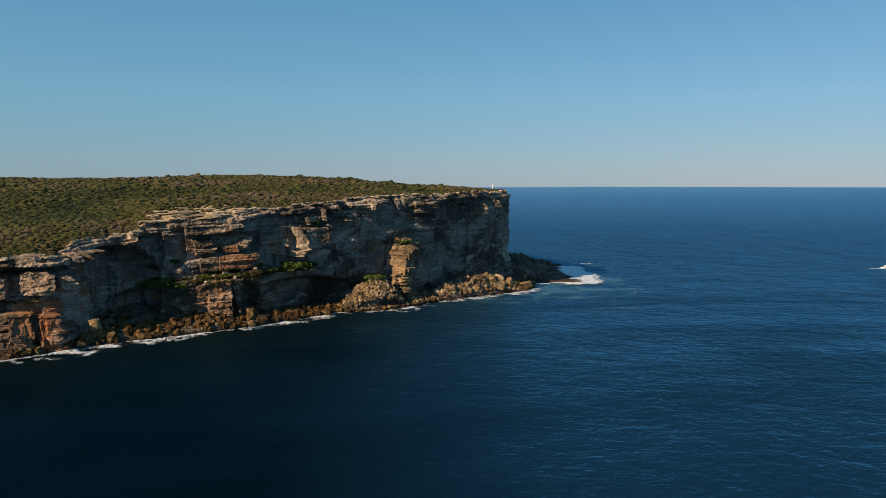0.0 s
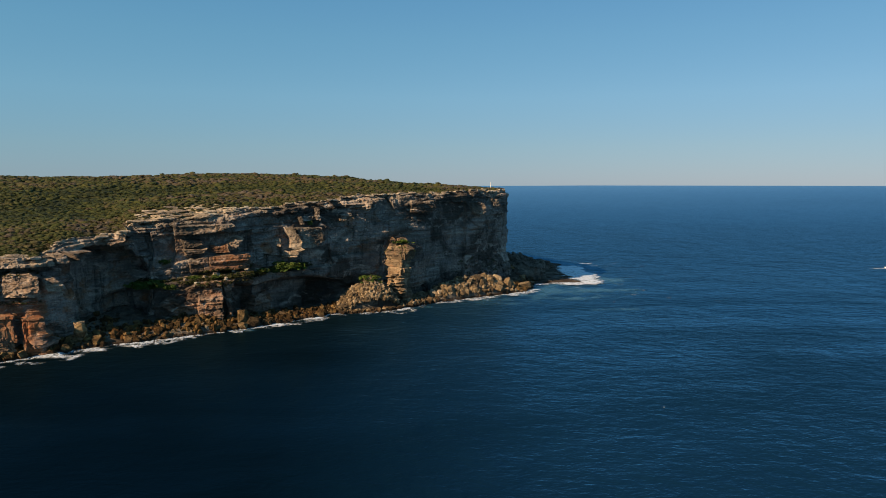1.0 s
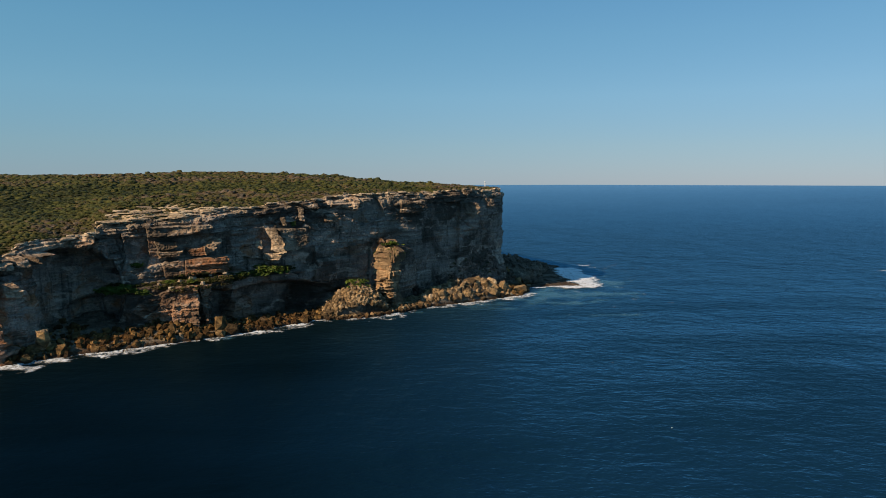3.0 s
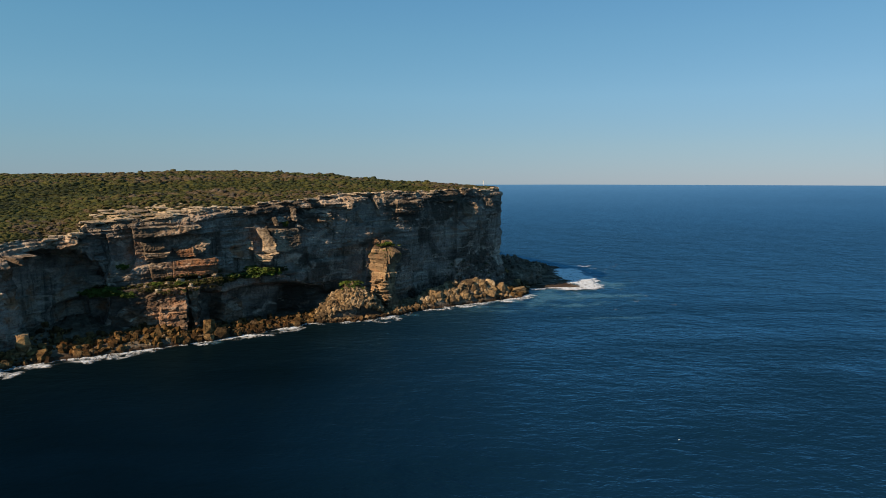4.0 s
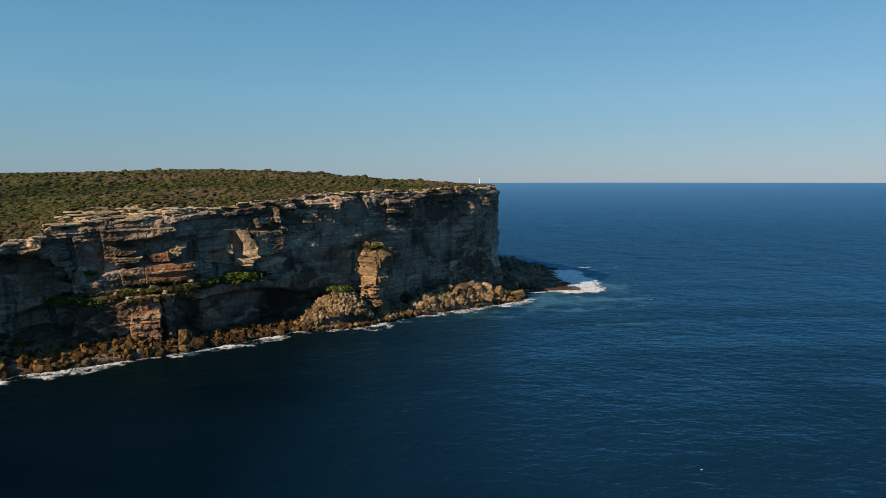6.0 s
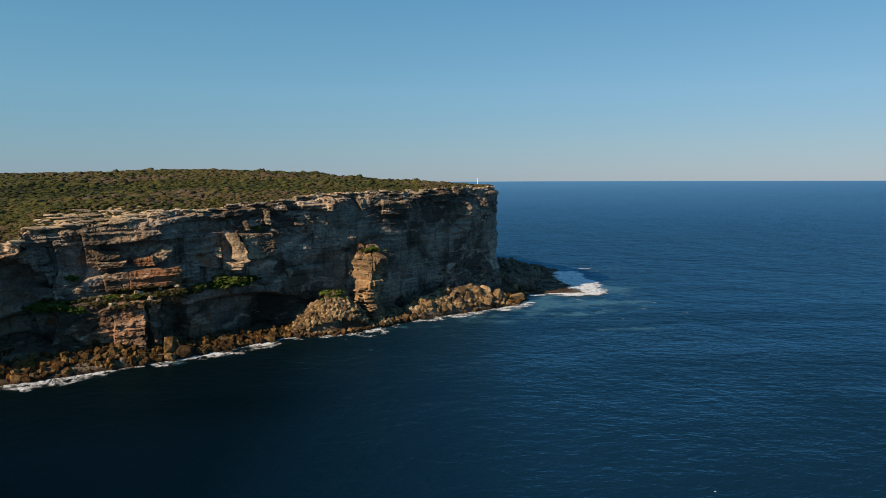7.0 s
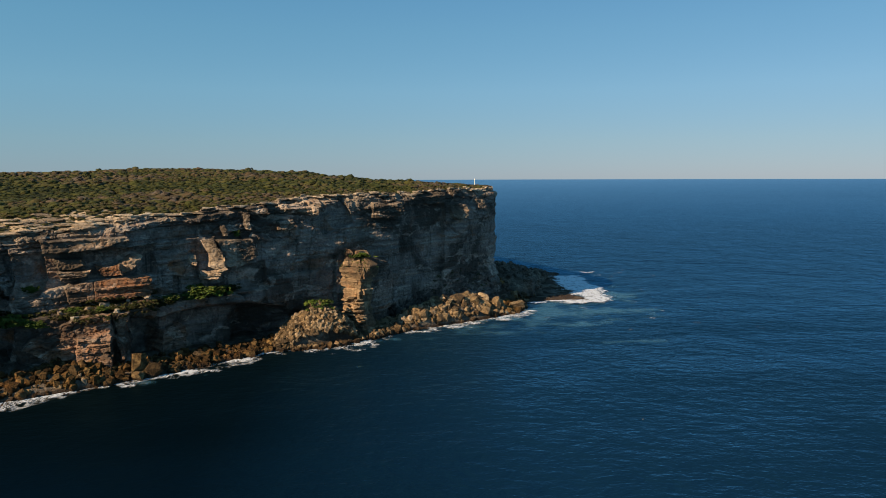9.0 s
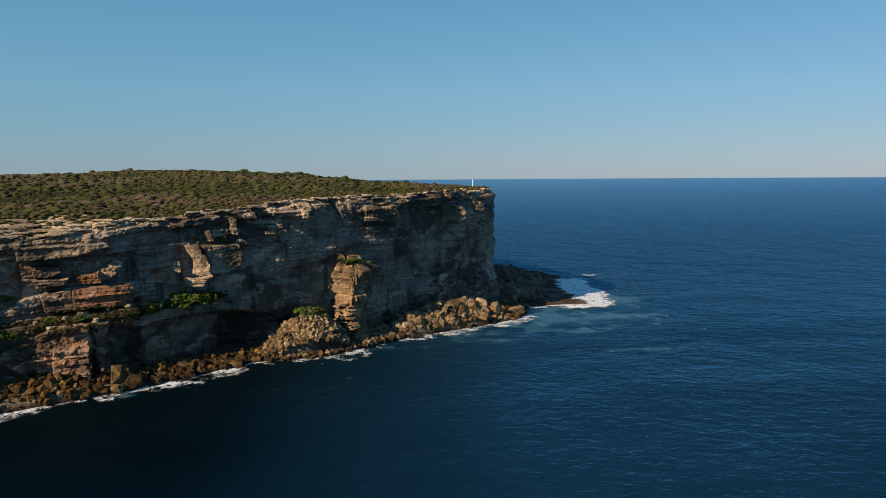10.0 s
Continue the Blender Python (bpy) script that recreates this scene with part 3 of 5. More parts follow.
feature(3.0, 0.5, 0.1, 0.7, 0.1, (-63.4, 59.4), (-62, 59.8), (-60.8, 54.6), (-62.8, 54.4))
feature(2.4, 0.4, 0.0, 0.6, 0.3, (-55, 64.4), (-52.4, 64), (-51.4, 56), (-53.6, 57))
# ledges hung under the rim of the great wall
feature(2.8, 0.12, 0.2, 0.6, 0.9, (-60, 71), (-46, 70), (-44.6, 63.6), (-50, 64), (-55, 67))
feature(2.6, 0.16, 0.2, 0.55, 0.8, (-38.4, 66.4), (-24.4, 67), (-24, 62), (-30, 63.4), (-38, 64.4), banded=0.4)
feature(2.4, 0.22, 0.3, 0.5, 0.9, (-41.4, 60.2), (-34, 61), (-32.6, 57.4), (-36, 55.6), (-40.6, 56))
feature(2.2, 0.25, 0.1, 0.5, 0.5, (-28, 70), (-22, 70), (-22.6, 63), (-26.4, 63))
feature(1.0, 0.04, 0.0, 0.4, 0.9, (-14.4, 73), (1, 72.6), (8, 66), (-4, 64), (-13, 66))
feature(4.0, 0.2, 0.15, 0.6, 0.7, (0.6, 68.6), (8, 66.8), (14.4, 68), (15, 61), (8, 59.4), (1.6, 60))
feature(1.8, 0.14, 0.15, 0.5, 0.8, (29, 73), (42, 72.4), (41, 64.8), (36, 66), (31, 65.6))
feature(3.4, 0.26, 0.2, 0.6, 0.9, (45.4, 65.2), (50, 66), (54.4, 65), (55, 58.6), (52, 55.6), (47, 58))
feature(2.4, 0.2, 0.1, 0.5, 0.7, (61.6, 68), (67, 67.4), (67.8, 61.6), (63.4, 62.6))
feature(-3.0, 0.0, 0.0, 0.0, 0.2, (15.4, 66), (44, 66), (47, 8), (22, 4))
feature(-3.4, 0.0, 0.0, 0.0, 0.1, (-24, 60), (-12, 71), (-6, 58), (-20, 52))
feature(1.4, 0.0, 0.0, 0.0, 0.1, (-46, 34), (-13, 35), (-15, 20), (-44, 20))
feature(-1.6, 0.0, 0.0, 0.0, 0.4, (58, 56), (79, 56), (79, 20), (57, 22))
feature(7.0, -0.28, 0.1, 0.1, 0.35, (-5, 37), (2, 39.4), (9, 36.6), (15, 22), (18, -5), (-5, -5), banded=0.25)
CAVES = ((-66, 26, 24, 14), (-45, 12, 20, 12), (-30, 10, 15, 7), (-172, 5, 13, 4), (-148, 11, 22, 9), (16, 8, 12, 4))


def face_rock(i, z):
    """How far the face stands out from its line at step i (an array) and height z, and how rusty and how bleached its rock is."""
    s, top, foot = S[i], TOP[i], FOOT[i]
    h = np.clip(z / top, 0, 1)
    down = top - z
    x = LINE[i, 0]
    # the promontory is battered outwards at its foot; beyond it the wall leans out over the shore
    out = foot * (1 - h) ** 1.6 + smooth(-150, -130, x) * smooth(S_TIP + 30, S_TIP - 10, s) * 0.13 * (np.clip(z, 0, 62) - 40)
    # bold features, with ragged edges
    zd = z + 0.16 * fbm(s / 2.5, z / 6.0, seed=24, octaves=3)
    sd = s + 0.4 * fbm(s / 5.0, z / 3.0, seed=25, octaves=3)
    rust, pale, broken, etched, plain_front = (np.zeros(out.shape) for _ in range(5))
    for far, yaw, f_rust, f_pale, f_broken, banded, cs, s0, s1, z0, z1 in FEATURES:
        m = np.nonzero((sd > s0) & (sd < s1) & (zd > z0) & (zd < z1))
        if not len(m[0]):
            continue
        edge = 0.3 + 0.3 * max(abs(far) - 6, 0)     # deep recesses round off
        w = smooth(-0.5 * edge, edge, inside(sd[m], zd[m], cs) + (1.3 * fbm(s[m] / 5.0, z[m] / 4.0, seed=13, octaves=4) if edge > 1 else 0))
        mid = (s0 + s1) / 2
        out[m] += w * (far + yaw * (s[m] - mid))
        for field, value in ((rust, f_rust), (pale, f_pale), (broken, f_broken), (etched, banded), (plain_front, 1.0)):
            field[m] = field[m] * (1 - w) + value * w
    # fractured rock: strongest in outcrops, along the rim and on the promontory, almost none on the great wall
    wild = np.clip(0.22 + 0.4 * fbm(s / 26.0, z / 14.0, seed=26, octaves=3) + 0.25 * smooth(-165, -185, x) + 0.55 * smooth(9, 3, down), 0.1, 1.0)
    wild = np.maximum(wild * (1 - 0.6 * np.exp(-(((x - 7) / 26) ** 4)) * smooth(28, 34, z) * smooth(64, 60, z)), 0) * (1 - 0.8 * plain_front) + 0.75 * broken
    out = out + wild * (shards(s, z, 4.6, 2.6, 0.7, 0.42, 0.5, 84) + 0.5 * shards(s, z, 1.9, 1.0, 0.34, 0.4, 0.25, 88))
    out = out + (0.9 - 0.7 * plain_front) * shards(s, z, 15.0, 9.0, 0.4, 0.12, 0.5, 80) + 0.35 * wild * blocks(s, z, MIDDLE, 6.0, 0.5, 0.25, 0.3, 86)
    # bedding etched along the whole face, vertical flutes under the rim, broad swells
    b = z - np.interp(s, S, DIP)
    out = out + 0.22 * vnoise(s / 26.0, b * 1.15, seed=18) + 0.30 * vnoise(s / 40.0, b * 0.42, seed=19) - 0.7 * smooth(0.45, 0.56, vnoise(s / 34.0, b * 0.7, seed=22)) * (1 - 0.6 * plain_front) + etched * 0.8 * np.sign(vnoise(s / 60.0, b * 0.95, seed=17))
    out = out + 0.35 * vnoise(s / 1.6, z / 14.0, seed=16) * smooth(16, 8, down) * np.clip(0.3 + vnoise(s / 12.0, z * 0, seed=15), 0, 1)
    out = out + 0.7 * fbm(s / 18.0, z / 18.0, seed=20, octaves=3) + 1.6 * vnoise(s / 45.0, z / 60.0, seed=21)
    # the cap stands proud over a recess, and breaks back at the rim
    ragged = np.clip(0.5 + 0.9 * vnoise(s / 9.0, z * 0, seed=27), 0, 1)
    out = out + ragged * (1 - 0.8 * plain_front) * (1.0 - 0.4 * smooth(-55, -40, x)) * (1.5 * smooth(5.4, 4.8, down) - 1.4 * smooth(4.8, 5.4, down) * smooth(10, 7.5, down))
    out = out - 2.6 * smooth(3.0, 2.3, down) * np.clip(vnoise(s / 7.0, z * 0, seed=23) + 0.5, 0, 1) - 2.0 * smooth(1.3, 0.8, down) * np.clip(vnoise(s / 4.0, z * 0, seed=29) + 0.4, 0, 1)
    # caves at the foot
    for cx, w, zt, deep in CAVES:
        out = out - deep * np.exp(-(((s - s_of(cx)) / w) ** 4)) * smooth(zt, zt - 4, z + 3 * ((s - s_of(cx)) / w) ** 2)
    # broken rubble slope under the point
    out = out + 10 * smooth(S_TIP - 40, S_TIP + 6, s) * np.clip((30 - z) / 28, 0, 1) ** 1.3 * smooth(S_TIP + 150, S_TIP + 20, s)
    return out, rust, np.maximum(pale, 0.5 * smooth(5.0, 1.8, down + 2.4 * vnoise(s / 8.0, z / 3.0, seed=14)))


def face_out(i, z):
    return face_rock(i, z)[0]


I0, I1 = int(s_of(-330) / STEP), int((S_TIP + 190) / STEP)


def build_cliff():
    idx = np.arange(I0, I1)
    nz = 230
    g = np.linspace(0, 1, nz)
    z = -3 + g[None, :] * (TOP[idx][:, None] + 3)
    ii = np.repeat(idx[:, None], nz, 1)
    off, rust, pale = face_rock(ii, z)
    s = S[ii]
    shift = 0.12 * fbm(s / 2.5, z / 2.5, seed=31, octaves=2)
    P = np.empty((len(idx), nz, 3))
    P[..., :2] = LINE[idx][:, None, :] + OUT[idx][:, None, :] * (off + 0.25 * vnoise(s / 0.9, z / 0.9, seed=32))[..., None] + TANGENT[idx][:, None, :] * shift[..., None]
    P[..., 2] = z + np.where((g > 0.01) & (g < 0.995), 0.12 * vnoise(s / 1.7, z / 1.7, seed=33), 0)
    ob = mesh_object("cliff", P.reshape(-1, 3).tolist(), grid_faces(len(idx), nz, True), ROCK)
    for name, value in (("rust", rust), ("pale", pale)):
        ob.data.attributes.new(name, "FLOAT", "POINT").data.foreach_set("value", np.clip(value, 0, 1).ravel())
    return tagged(ob, "high layered grey and rust sandstone sea cliff, jointed and undercut", "cliff", kind="structure"), P[:, -1]


CLIFF, RIM = build_cliff()


def ground_height(i, d):
    """Height of the plateau d metres in from the rim at step i."""
    rise = 1 - np.exp(-d / 150.0)
    p = LINE[i] + INLAND * np.asarray(d)[..., None]
    bump = 1.2 * fbm(p[..., 0] / 60.0, p[..., 1] / 60.0, seed=41, octaves=3)
    tip = smooth(0, 60, d)
    top = TOP[i] + (TOP_SOFT[i] - TOP[i]) * smooth(1, 22, d)
    stairs = d / 2.6 + 0.8 * vnoise(p[..., 0] / 7.0, p[..., 1] / 7.0, seed=42)
    step = np.floor(stairs) + smooth(0.75, 1.0, stairs - np.floor(stairs))
    return top + (RIDGE[i] - top) * rise + bump * tip + 0.25 * smooth(0, 3, d) + bare_flat(i) * np.clip(0.85 * step, 0, 4.2) * smooth(70, 16, d)


def bare_flat(i):
    """Where along the rim bare rock terraces take the place of heath."""
    return np.exp(-(((LINE[i, 0] + 119) / 25) ** 4))


def plateau_xy(i, d):
    """In plan: from the ragged rim to an even line a few metres in."""
    t = smooth(0, 9, d)[..., None]
    return RIM[np.clip(i - I0, 0, len(RIM) - 1)][..., :2] * (1 - t) + LINE[i] * t + INLAND * np.asarray(d)[..., None]


def build_plateau():
    idx = np.arange(I0, I1, 3)
    d = np.r_[np.arange(0, 16, 0.7), np.arange(17, 120, 6), np.arange(125, 700, 18)]
    ii = np.repeat(idx[:, None], len(d), 1)
    dd = np.repeat(d[None], len(idx), 0)
    P = np.empty(ii.shape + (3,))
    P[..., :2] = plateau_xy(ii, dd)
    P[..., 2] = ground_height(ii, dd)
    P[:, 0, 2] = RIM[::3, 2] - 0.15
    bare = 0.9 * bare_flat(ii) * smooth(15, 9, dd + 5 * vnoise(P[..., 0] / 6.0, P[..., 1] / 6.0, seed=43)) + smooth(1.6, 0.4, dd + 1.6 * vnoise(P[..., 0] / 5.0, P[..., 1] / 5.0, seed=44))
    ob = mesh_object("ground", P.reshape(-1, 3).tolist(), grid_faces(len(idx), len(d), True), SOIL)
    ob.data.attributes.new("bare", "FLOAT", "POINT").data.foreach_set("value", np.clip(bare, 0, 1).ravel())
    return tagged(ob, "sandy brown heath soil on the headland's rolling plateau", "ground", kind="structure")


GROUND = build_plateau()

# mounds of fallen rock on the shore: x, y, radius, height
MOUNDS = ((-22, 444, 15, 14), (-13, 446, 12, 4), (-33, 436, 12, 4), (28, 477, 11, 8), (42, 489, 12, 11), (58, 500, 12, 11), (72, 507, 8, 5), (80, 556, 20, 6), (-165, 345, 9, 2), (-150, 357, 10, 3), (-130, 372, 13, 3), (-112, 383, 14, 4), (-88, 397, 8, 3))


def shore_height(x, y, u, reach):
    t = np.clip(u / np.maximum(reach, 2), -0.3, 1.6)
    h = 0.3 + 2.6 * np.clip(1 - t, -0.8, 1.0) + 0.5 * fbm(x / 5.0, y / 5.0, seed=51, octaves=3)
    point = np.clip((reach - 20) / 20, 0, 1)
    h = h + point * (np.clip(1 - t, 0, 1) ** 1.5 * 8 + np.clip(1.1 - t, 0, 1) * 3.4 * fbm(x / 8.0, y / 8.0, seed=53, octaves=5))
    for mx, my, r, mh in MOUNDS:
        h = h + mh * np.clip(1.1 - np.hypot(x - mx, y - my) / (1.15 * r), 0, 1)
    return np.where(t > 1, np.minimum(h, 0.2 - 3 * (t - 1)), h)


def build_shore():
    idx = np.arange(I0, I1, 2)
    g = np.linspace(0, 1, 64)
    lo = np.minimum(FOOT[idx] - 26, -6)
    u = lo[:, None] + g[None] * (REACH[idx] * 1.15 + 4 - lo)[:, None]
    P = np.empty(u.shape + (3,))
    P[..., :2] = LINE[idx][:, None] + OUT[idx][:, None] * u[..., None]
    h = shore_height(P[..., 0], P[..., 1], u, REACH[idx][:, None])
    far = smooth(20, 40, REACH[idx])[:, None]
    h = (np.round(h / 0.55) * 0.55 * 0.5 + h * 0.5) * (1 - far) + far * (np.round(h / 1.3) * 1.3 * 0.8 + h * 0.2) + 0.2 * vnoise(P[..., 0] / 1.2, P[..., 1] / 1.2, seed=52)
    P[..., 2] = h
    ob = mesh_object("rock_shelf", P.reshape(-1, 3).tolist(), grid_faces(*u.shape), SHELF_ROCK)
    return tagged(ob, "low wet brown rock shelf stepping into the sea under the cliff", "rock shelf", kind="structure")


SHELF = build_shore()


# the dark spur under the point, and the low platform that the surf runs over
SPUR = [(70, 520), (88, 534), (100, 549), (113, 565), (121, 598), (132, 636), (140, 662), (120, 680), (60, 680)]
PLATFORM = [(80, 530), (100, 543), (121, 546), (145, 537), (139, 557), (132, 563), (141, 581), (139, 611), (146, 638), (152, 668), (120, 700), (60, 690)]


def build_point():
    x, y = np.meshgrid(np.arange(62, 160, 0.8), np.arange(515, 705, 0.8), indexing="ij")
    wx, wy = x + 3 * fbm(x / 9, y / 9, seed=45, octaves=3), y + 4 * fbm(x / 9, y / 9, seed=46, octaves=3)
    low, up = inside(wx, wy, PLATFORM), inside(wx, wy, SPUR)
    h = np.where(low > 0, 0.5 + 0.7 * smooth(0, 6, low), 0.5 + 0.6 * low) + 0.5 * fbm(x / 6, y / 6, seed=47, octaves=4)
    h = h + (up > 0) * (5.0 * smooth(0, 5, up) + 0.34 * np.clip(up, 0, 40) + 2.6 * np.abs(fbm(x / 12, y / 12, seed=48, octaves=5))) * (1 - 0.55 * smooth(590, 670, y))
    h = 0.75 * np.round(h / 0.9) * 0.9 + 0.25 * h + 0.15 * vnoise(x / 1.3, y / 1.3, seed=49)
    ob = mesh_object("rock_platform", np.stack([x, y, h], -1).reshape(-1, 3).tolist(), grid_faces(*x.shape), SHELF_ROCK)
    tagged(ob, "dark stepped rock spur ending in a low brown wave-washed platform", "rock platform", kind="structure")
    return np.stack([x, y, h], -1)[up > 0]


SPUR_TOP = build_point()


def build_sea():
    ang = np.linspace(0, 2 * math.pi, 181)[:-1]
    rad = np.r_[np.geomspace(20, 4850, 60)]
    zr = 56.0 * np.clip((rad - 2400) / 2450, 0, 1) ** 1.5
    verts = [(0, 300, 0)] + [(r * math.sin(a), 300 + r * math.cos(a), z) for r, z in zip(rad, zr) for a in ang]
    n = len(ang)
    faces = [(0, 1 + (k + 1) % n, 1 + k) for k in range(n)]
    faces += [(1 + j * n + k, 1 + j * n + (k + 1) % n, 1 + (j + 1) * n + (k + 1) % n, 1 + (j + 1) * n + k) for j in range(len(rad) - 1) for k in range(n)]
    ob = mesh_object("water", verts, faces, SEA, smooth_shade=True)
    return tagged(ob, "deep blue rippled open sea reaching the hazy horizon", "sea", kind="structure")


build_sea()


# ---- boulders ----
def cleaved_mesh(seed, flat, material, planes=6, near=0.5, far=0.72, name="boulder", worn=0.022):
    """A block of rock: a box with its corners and edges split off along flat planes, worn along the arrises."""
    rng = random.Random(seed)
    bm = bmesh.new()
    bmesh.ops.create_cube(bm, size=1.0)
    for v in bm.verts:
        v.co += Vector([rng.uniform(-0.09, 0.09) for _ in range(3)])
    for _ in range(planes):
        d = Vector((rng.choice((-1, 1)) * rng.uniform(0.3, 1), rng.choice((-1, 1)) * rng.uniform(0.3, 1), rng.choice((-1, 1, 1)) * rng.uniform(0.0, 1))).normalized()
        cut = bmesh.ops.bisect_plane(bm, geom=bm.verts[:] + bm.edges[:] + bm.faces[:], plane_co=d * rng.uniform(near, far), plane_no=d, clear_outer=True)
        rim = [e for e in cut["geom_cut"] if isinstance(e, bmesh.types.BMEdge)]
        if len(rim) > 2:
            bmesh.ops.edgeloop_fill(bm, edges=rim)
    bmesh.ops.remove_doubles(bm, verts=bm.verts, dist=0.02)
    bmesh.ops.bevel(bm, geom=list(bm.edges), offset=0.022, segments=1, affect="EDGES", clamp_overlap=True)
    bmesh.ops.triangulate(bm, faces=bm.faces)
    bmesh.ops.recalc_face_normals(bm, faces=bm.faces)
    if worn:
        bmesh.ops.subdivide_edges(bm, edges=[e for e in bm.edges if e.calc_length() > 0.2], cuts=2, use_grid_fill=True)
        bmesh.ops.triangulate(bm, faces=bm.faces)
    for v in bm.verts:
        v.co += max(worn, 0.012) * (noise.noise_vector(v.co * 3 + Vector((seed, 0, 0))) + 0.5 * noise.noise_vector(v.co * 8 + Vector((0, seed, 0))))
        v.co.z *= flat
    me = bpy.data.meshes.new(name)
    bm.to_mesh(me)
    bm.free()
    me.materials.append(material)
    return me


BOULDERS = [cleaved_mesh(k, 0.9, BOULDER, 10, 0.38, 0.64) for k in range(20)]
PALE_BOULDERS = [cleaved_mesh(300 + k, 0.9, PALE_BOULDER, 7, 0.36, 0.62, worn=0.01) for k in range(20)]


def put_boulder(x, y, z, size, rng, squash=(1, 1, 1), label="angular tan sandstone boulder fallen on the shore", turn=None):
    ob = new("boulder", rng.choice(PALE_BOULDERS if x > -40 or rng.random() < 0.14 else BOULDERS))
    ob.matrix_basis = Matrix.LocRotScale((x, y, z), Euler((rng.uniform(-0.5, 0.5), rng.uniform(-0.5, 0.5), rng.uniform(0, 6.3) if turn is None else turn)), [size * q for q in squash])
    return tagged(ob, label, "boulder", "boulders along the shore")


def shore_spot(i, u):
    p = LINE[i] + OUT[i] * u
    return p[0], p[1], float(shore_height(p[0], p[1], u, REACH[i]))


def scatter_boulders():
    rng = random.Random(11)
    for x, y, z, size, sq in ((-89, 391, 4.8, 7.6, (0.55, 1.05, 1.35)), (-83, 391, 2.6, 5.6, (1.2, 1, 1)), (-88, 386, 1.8, 4.4, (1, 1, 1)), (67, 506, 7.0, 8.5, (1, 0.8, 1.3)),
                              (75, 505, 5.0, 7.5, (0.8, 0.9, 1.3)), (60, 499, 8.0, 6.5, (1.2, 1, 1)), (50, 492, 8.5, 5.5, (1, 1, 1.1)), (43, 486, 8.0, 5.0, (1.2, 1, 1)), (33, 479, 7.0, 5.0, (1, 1, 1.2)), (56, 496, 10.0, 5.5, (0.8, 0.8, 1.4)),
                              (88, 516, 2.5, 7, (1.3, 1, 0.8)), (94, 521, 1.8, 5, (1.2, 1, 0.8)), (-157, 349, 8.0, 5.5, (1, 1, 1.2)), (-150, 350, 3, 5, (1, 1, 1))):
        put_boulder(x, y, z, size, rng, sq, "large angular tan sandstone boulder standing above the shore rocks")
    for _ in range(60):
        a, r = rng.uniform(0, 6.3), 17 * math.sqrt(rng.random())
        x, y = -22 + r * math.cos(a), 440 + r * 0.8 * math.sin(a)
        i = int(s_of(x) / STEP)
        z = float(shore_height(x, y, float((np.array((x, y)) - LINE[i]) @ OUT[i]), REACH[i]))
        put_boulder(x, y, z + 0.4, 1.0 + 2.2 * rng.random() ** 2, rng, (1.3, 0.8, 1.0))
    n = 0
    lo, hi = s_of(-190), S_TIP + 25
    while n < 226:
        s = rng.uniform(lo, hi)
        i = int(s / STEP)
        x = LINE[i, 0]
        heap = math.exp(-((x - 47) / 26) ** 2) + 0.5 * math.exp(-((x + 18) / 18) ** 2)
        if rng.random() > 0.45 + 0.55 * heap:
            continue
        a = max(FOOT[i], 0) + 1
        u = a + (REACH[i] + 1.0 - a) * rng.random() ** 0.7
        px, py, pz = shore_spot(i, u)
        size = (1.8 + 3.4 * rng.random() ** 2) * (1 + 0.05 * heap * (x > 10)) * (0.8 if -40 < x < 0 else 1)
        put_boulder(px, py, pz + size * (0.12 + 0.15 * heap * (x > 10)), size, rng, (rng.uniform(0.8, 1.4), rng.uniform(0.7, 1.1), rng.uniform(0.7, 1.4)))
        n += 1


scatter_boulders()


# ---- slabs along the rim, stacked outcrops ----
CAP_SLABS = [cleaved_mesh(40 + k, 0.22, PALE, 9, 0.42, 0.66, "slab") for k in range(12)]


def rock_piece(name, me, x, y, z, size, turn, tilt, parent, rng):
    ob = new(name, me)
    ob.matrix_basis = Matrix.LocRotScale((x, y, z), Euler((rng.uniform(-tilt, tilt), rng.uniform(-tilt, tilt), turn)), size)
    ob.parent = parent
    return ob


def rim_slabs():
    rng = random.Random(21)
    n = 0
    while n < 240:
        s = rng.uniform(s_of(-215), S_TIP + 4)
        i = int(s / STEP)
        x = LINE[i, 0]
        flat = float(bare_flat(i))
        if rng.random() > 0.28 + 0.72 * flat:
            continue
        d = rng.uniform(-0.6, 2.0 + 10 * flat) if rng.random() < 0.75 else rng.uniform(-0.6, 1.5)
        p = RIM[i - I0][:2] + INLAND * d
        z = float(ground_height(np.array(i), np.array(max(d, 0.0))))
        w = 1.6 + 4.4 * rng.random() ** 1.6
        turn = math.atan2(TANGENT[i, 1], TANGENT[i, 0]) + rng.uniform(-0.3, 0.3)
        rock_piece("slab", rng.choice(CAP_SLABS), p[0], p[1], z - 0.35 + rng.uniform(-0.3, 0.3), (w * (1.1 + 0.5 * flat), w * rng.uniform(0.6, 1.0), rng.uniform(2.6, 5.5)), turn, 0.06, CLIFF, rng)
        n += 1


rim_slabs()


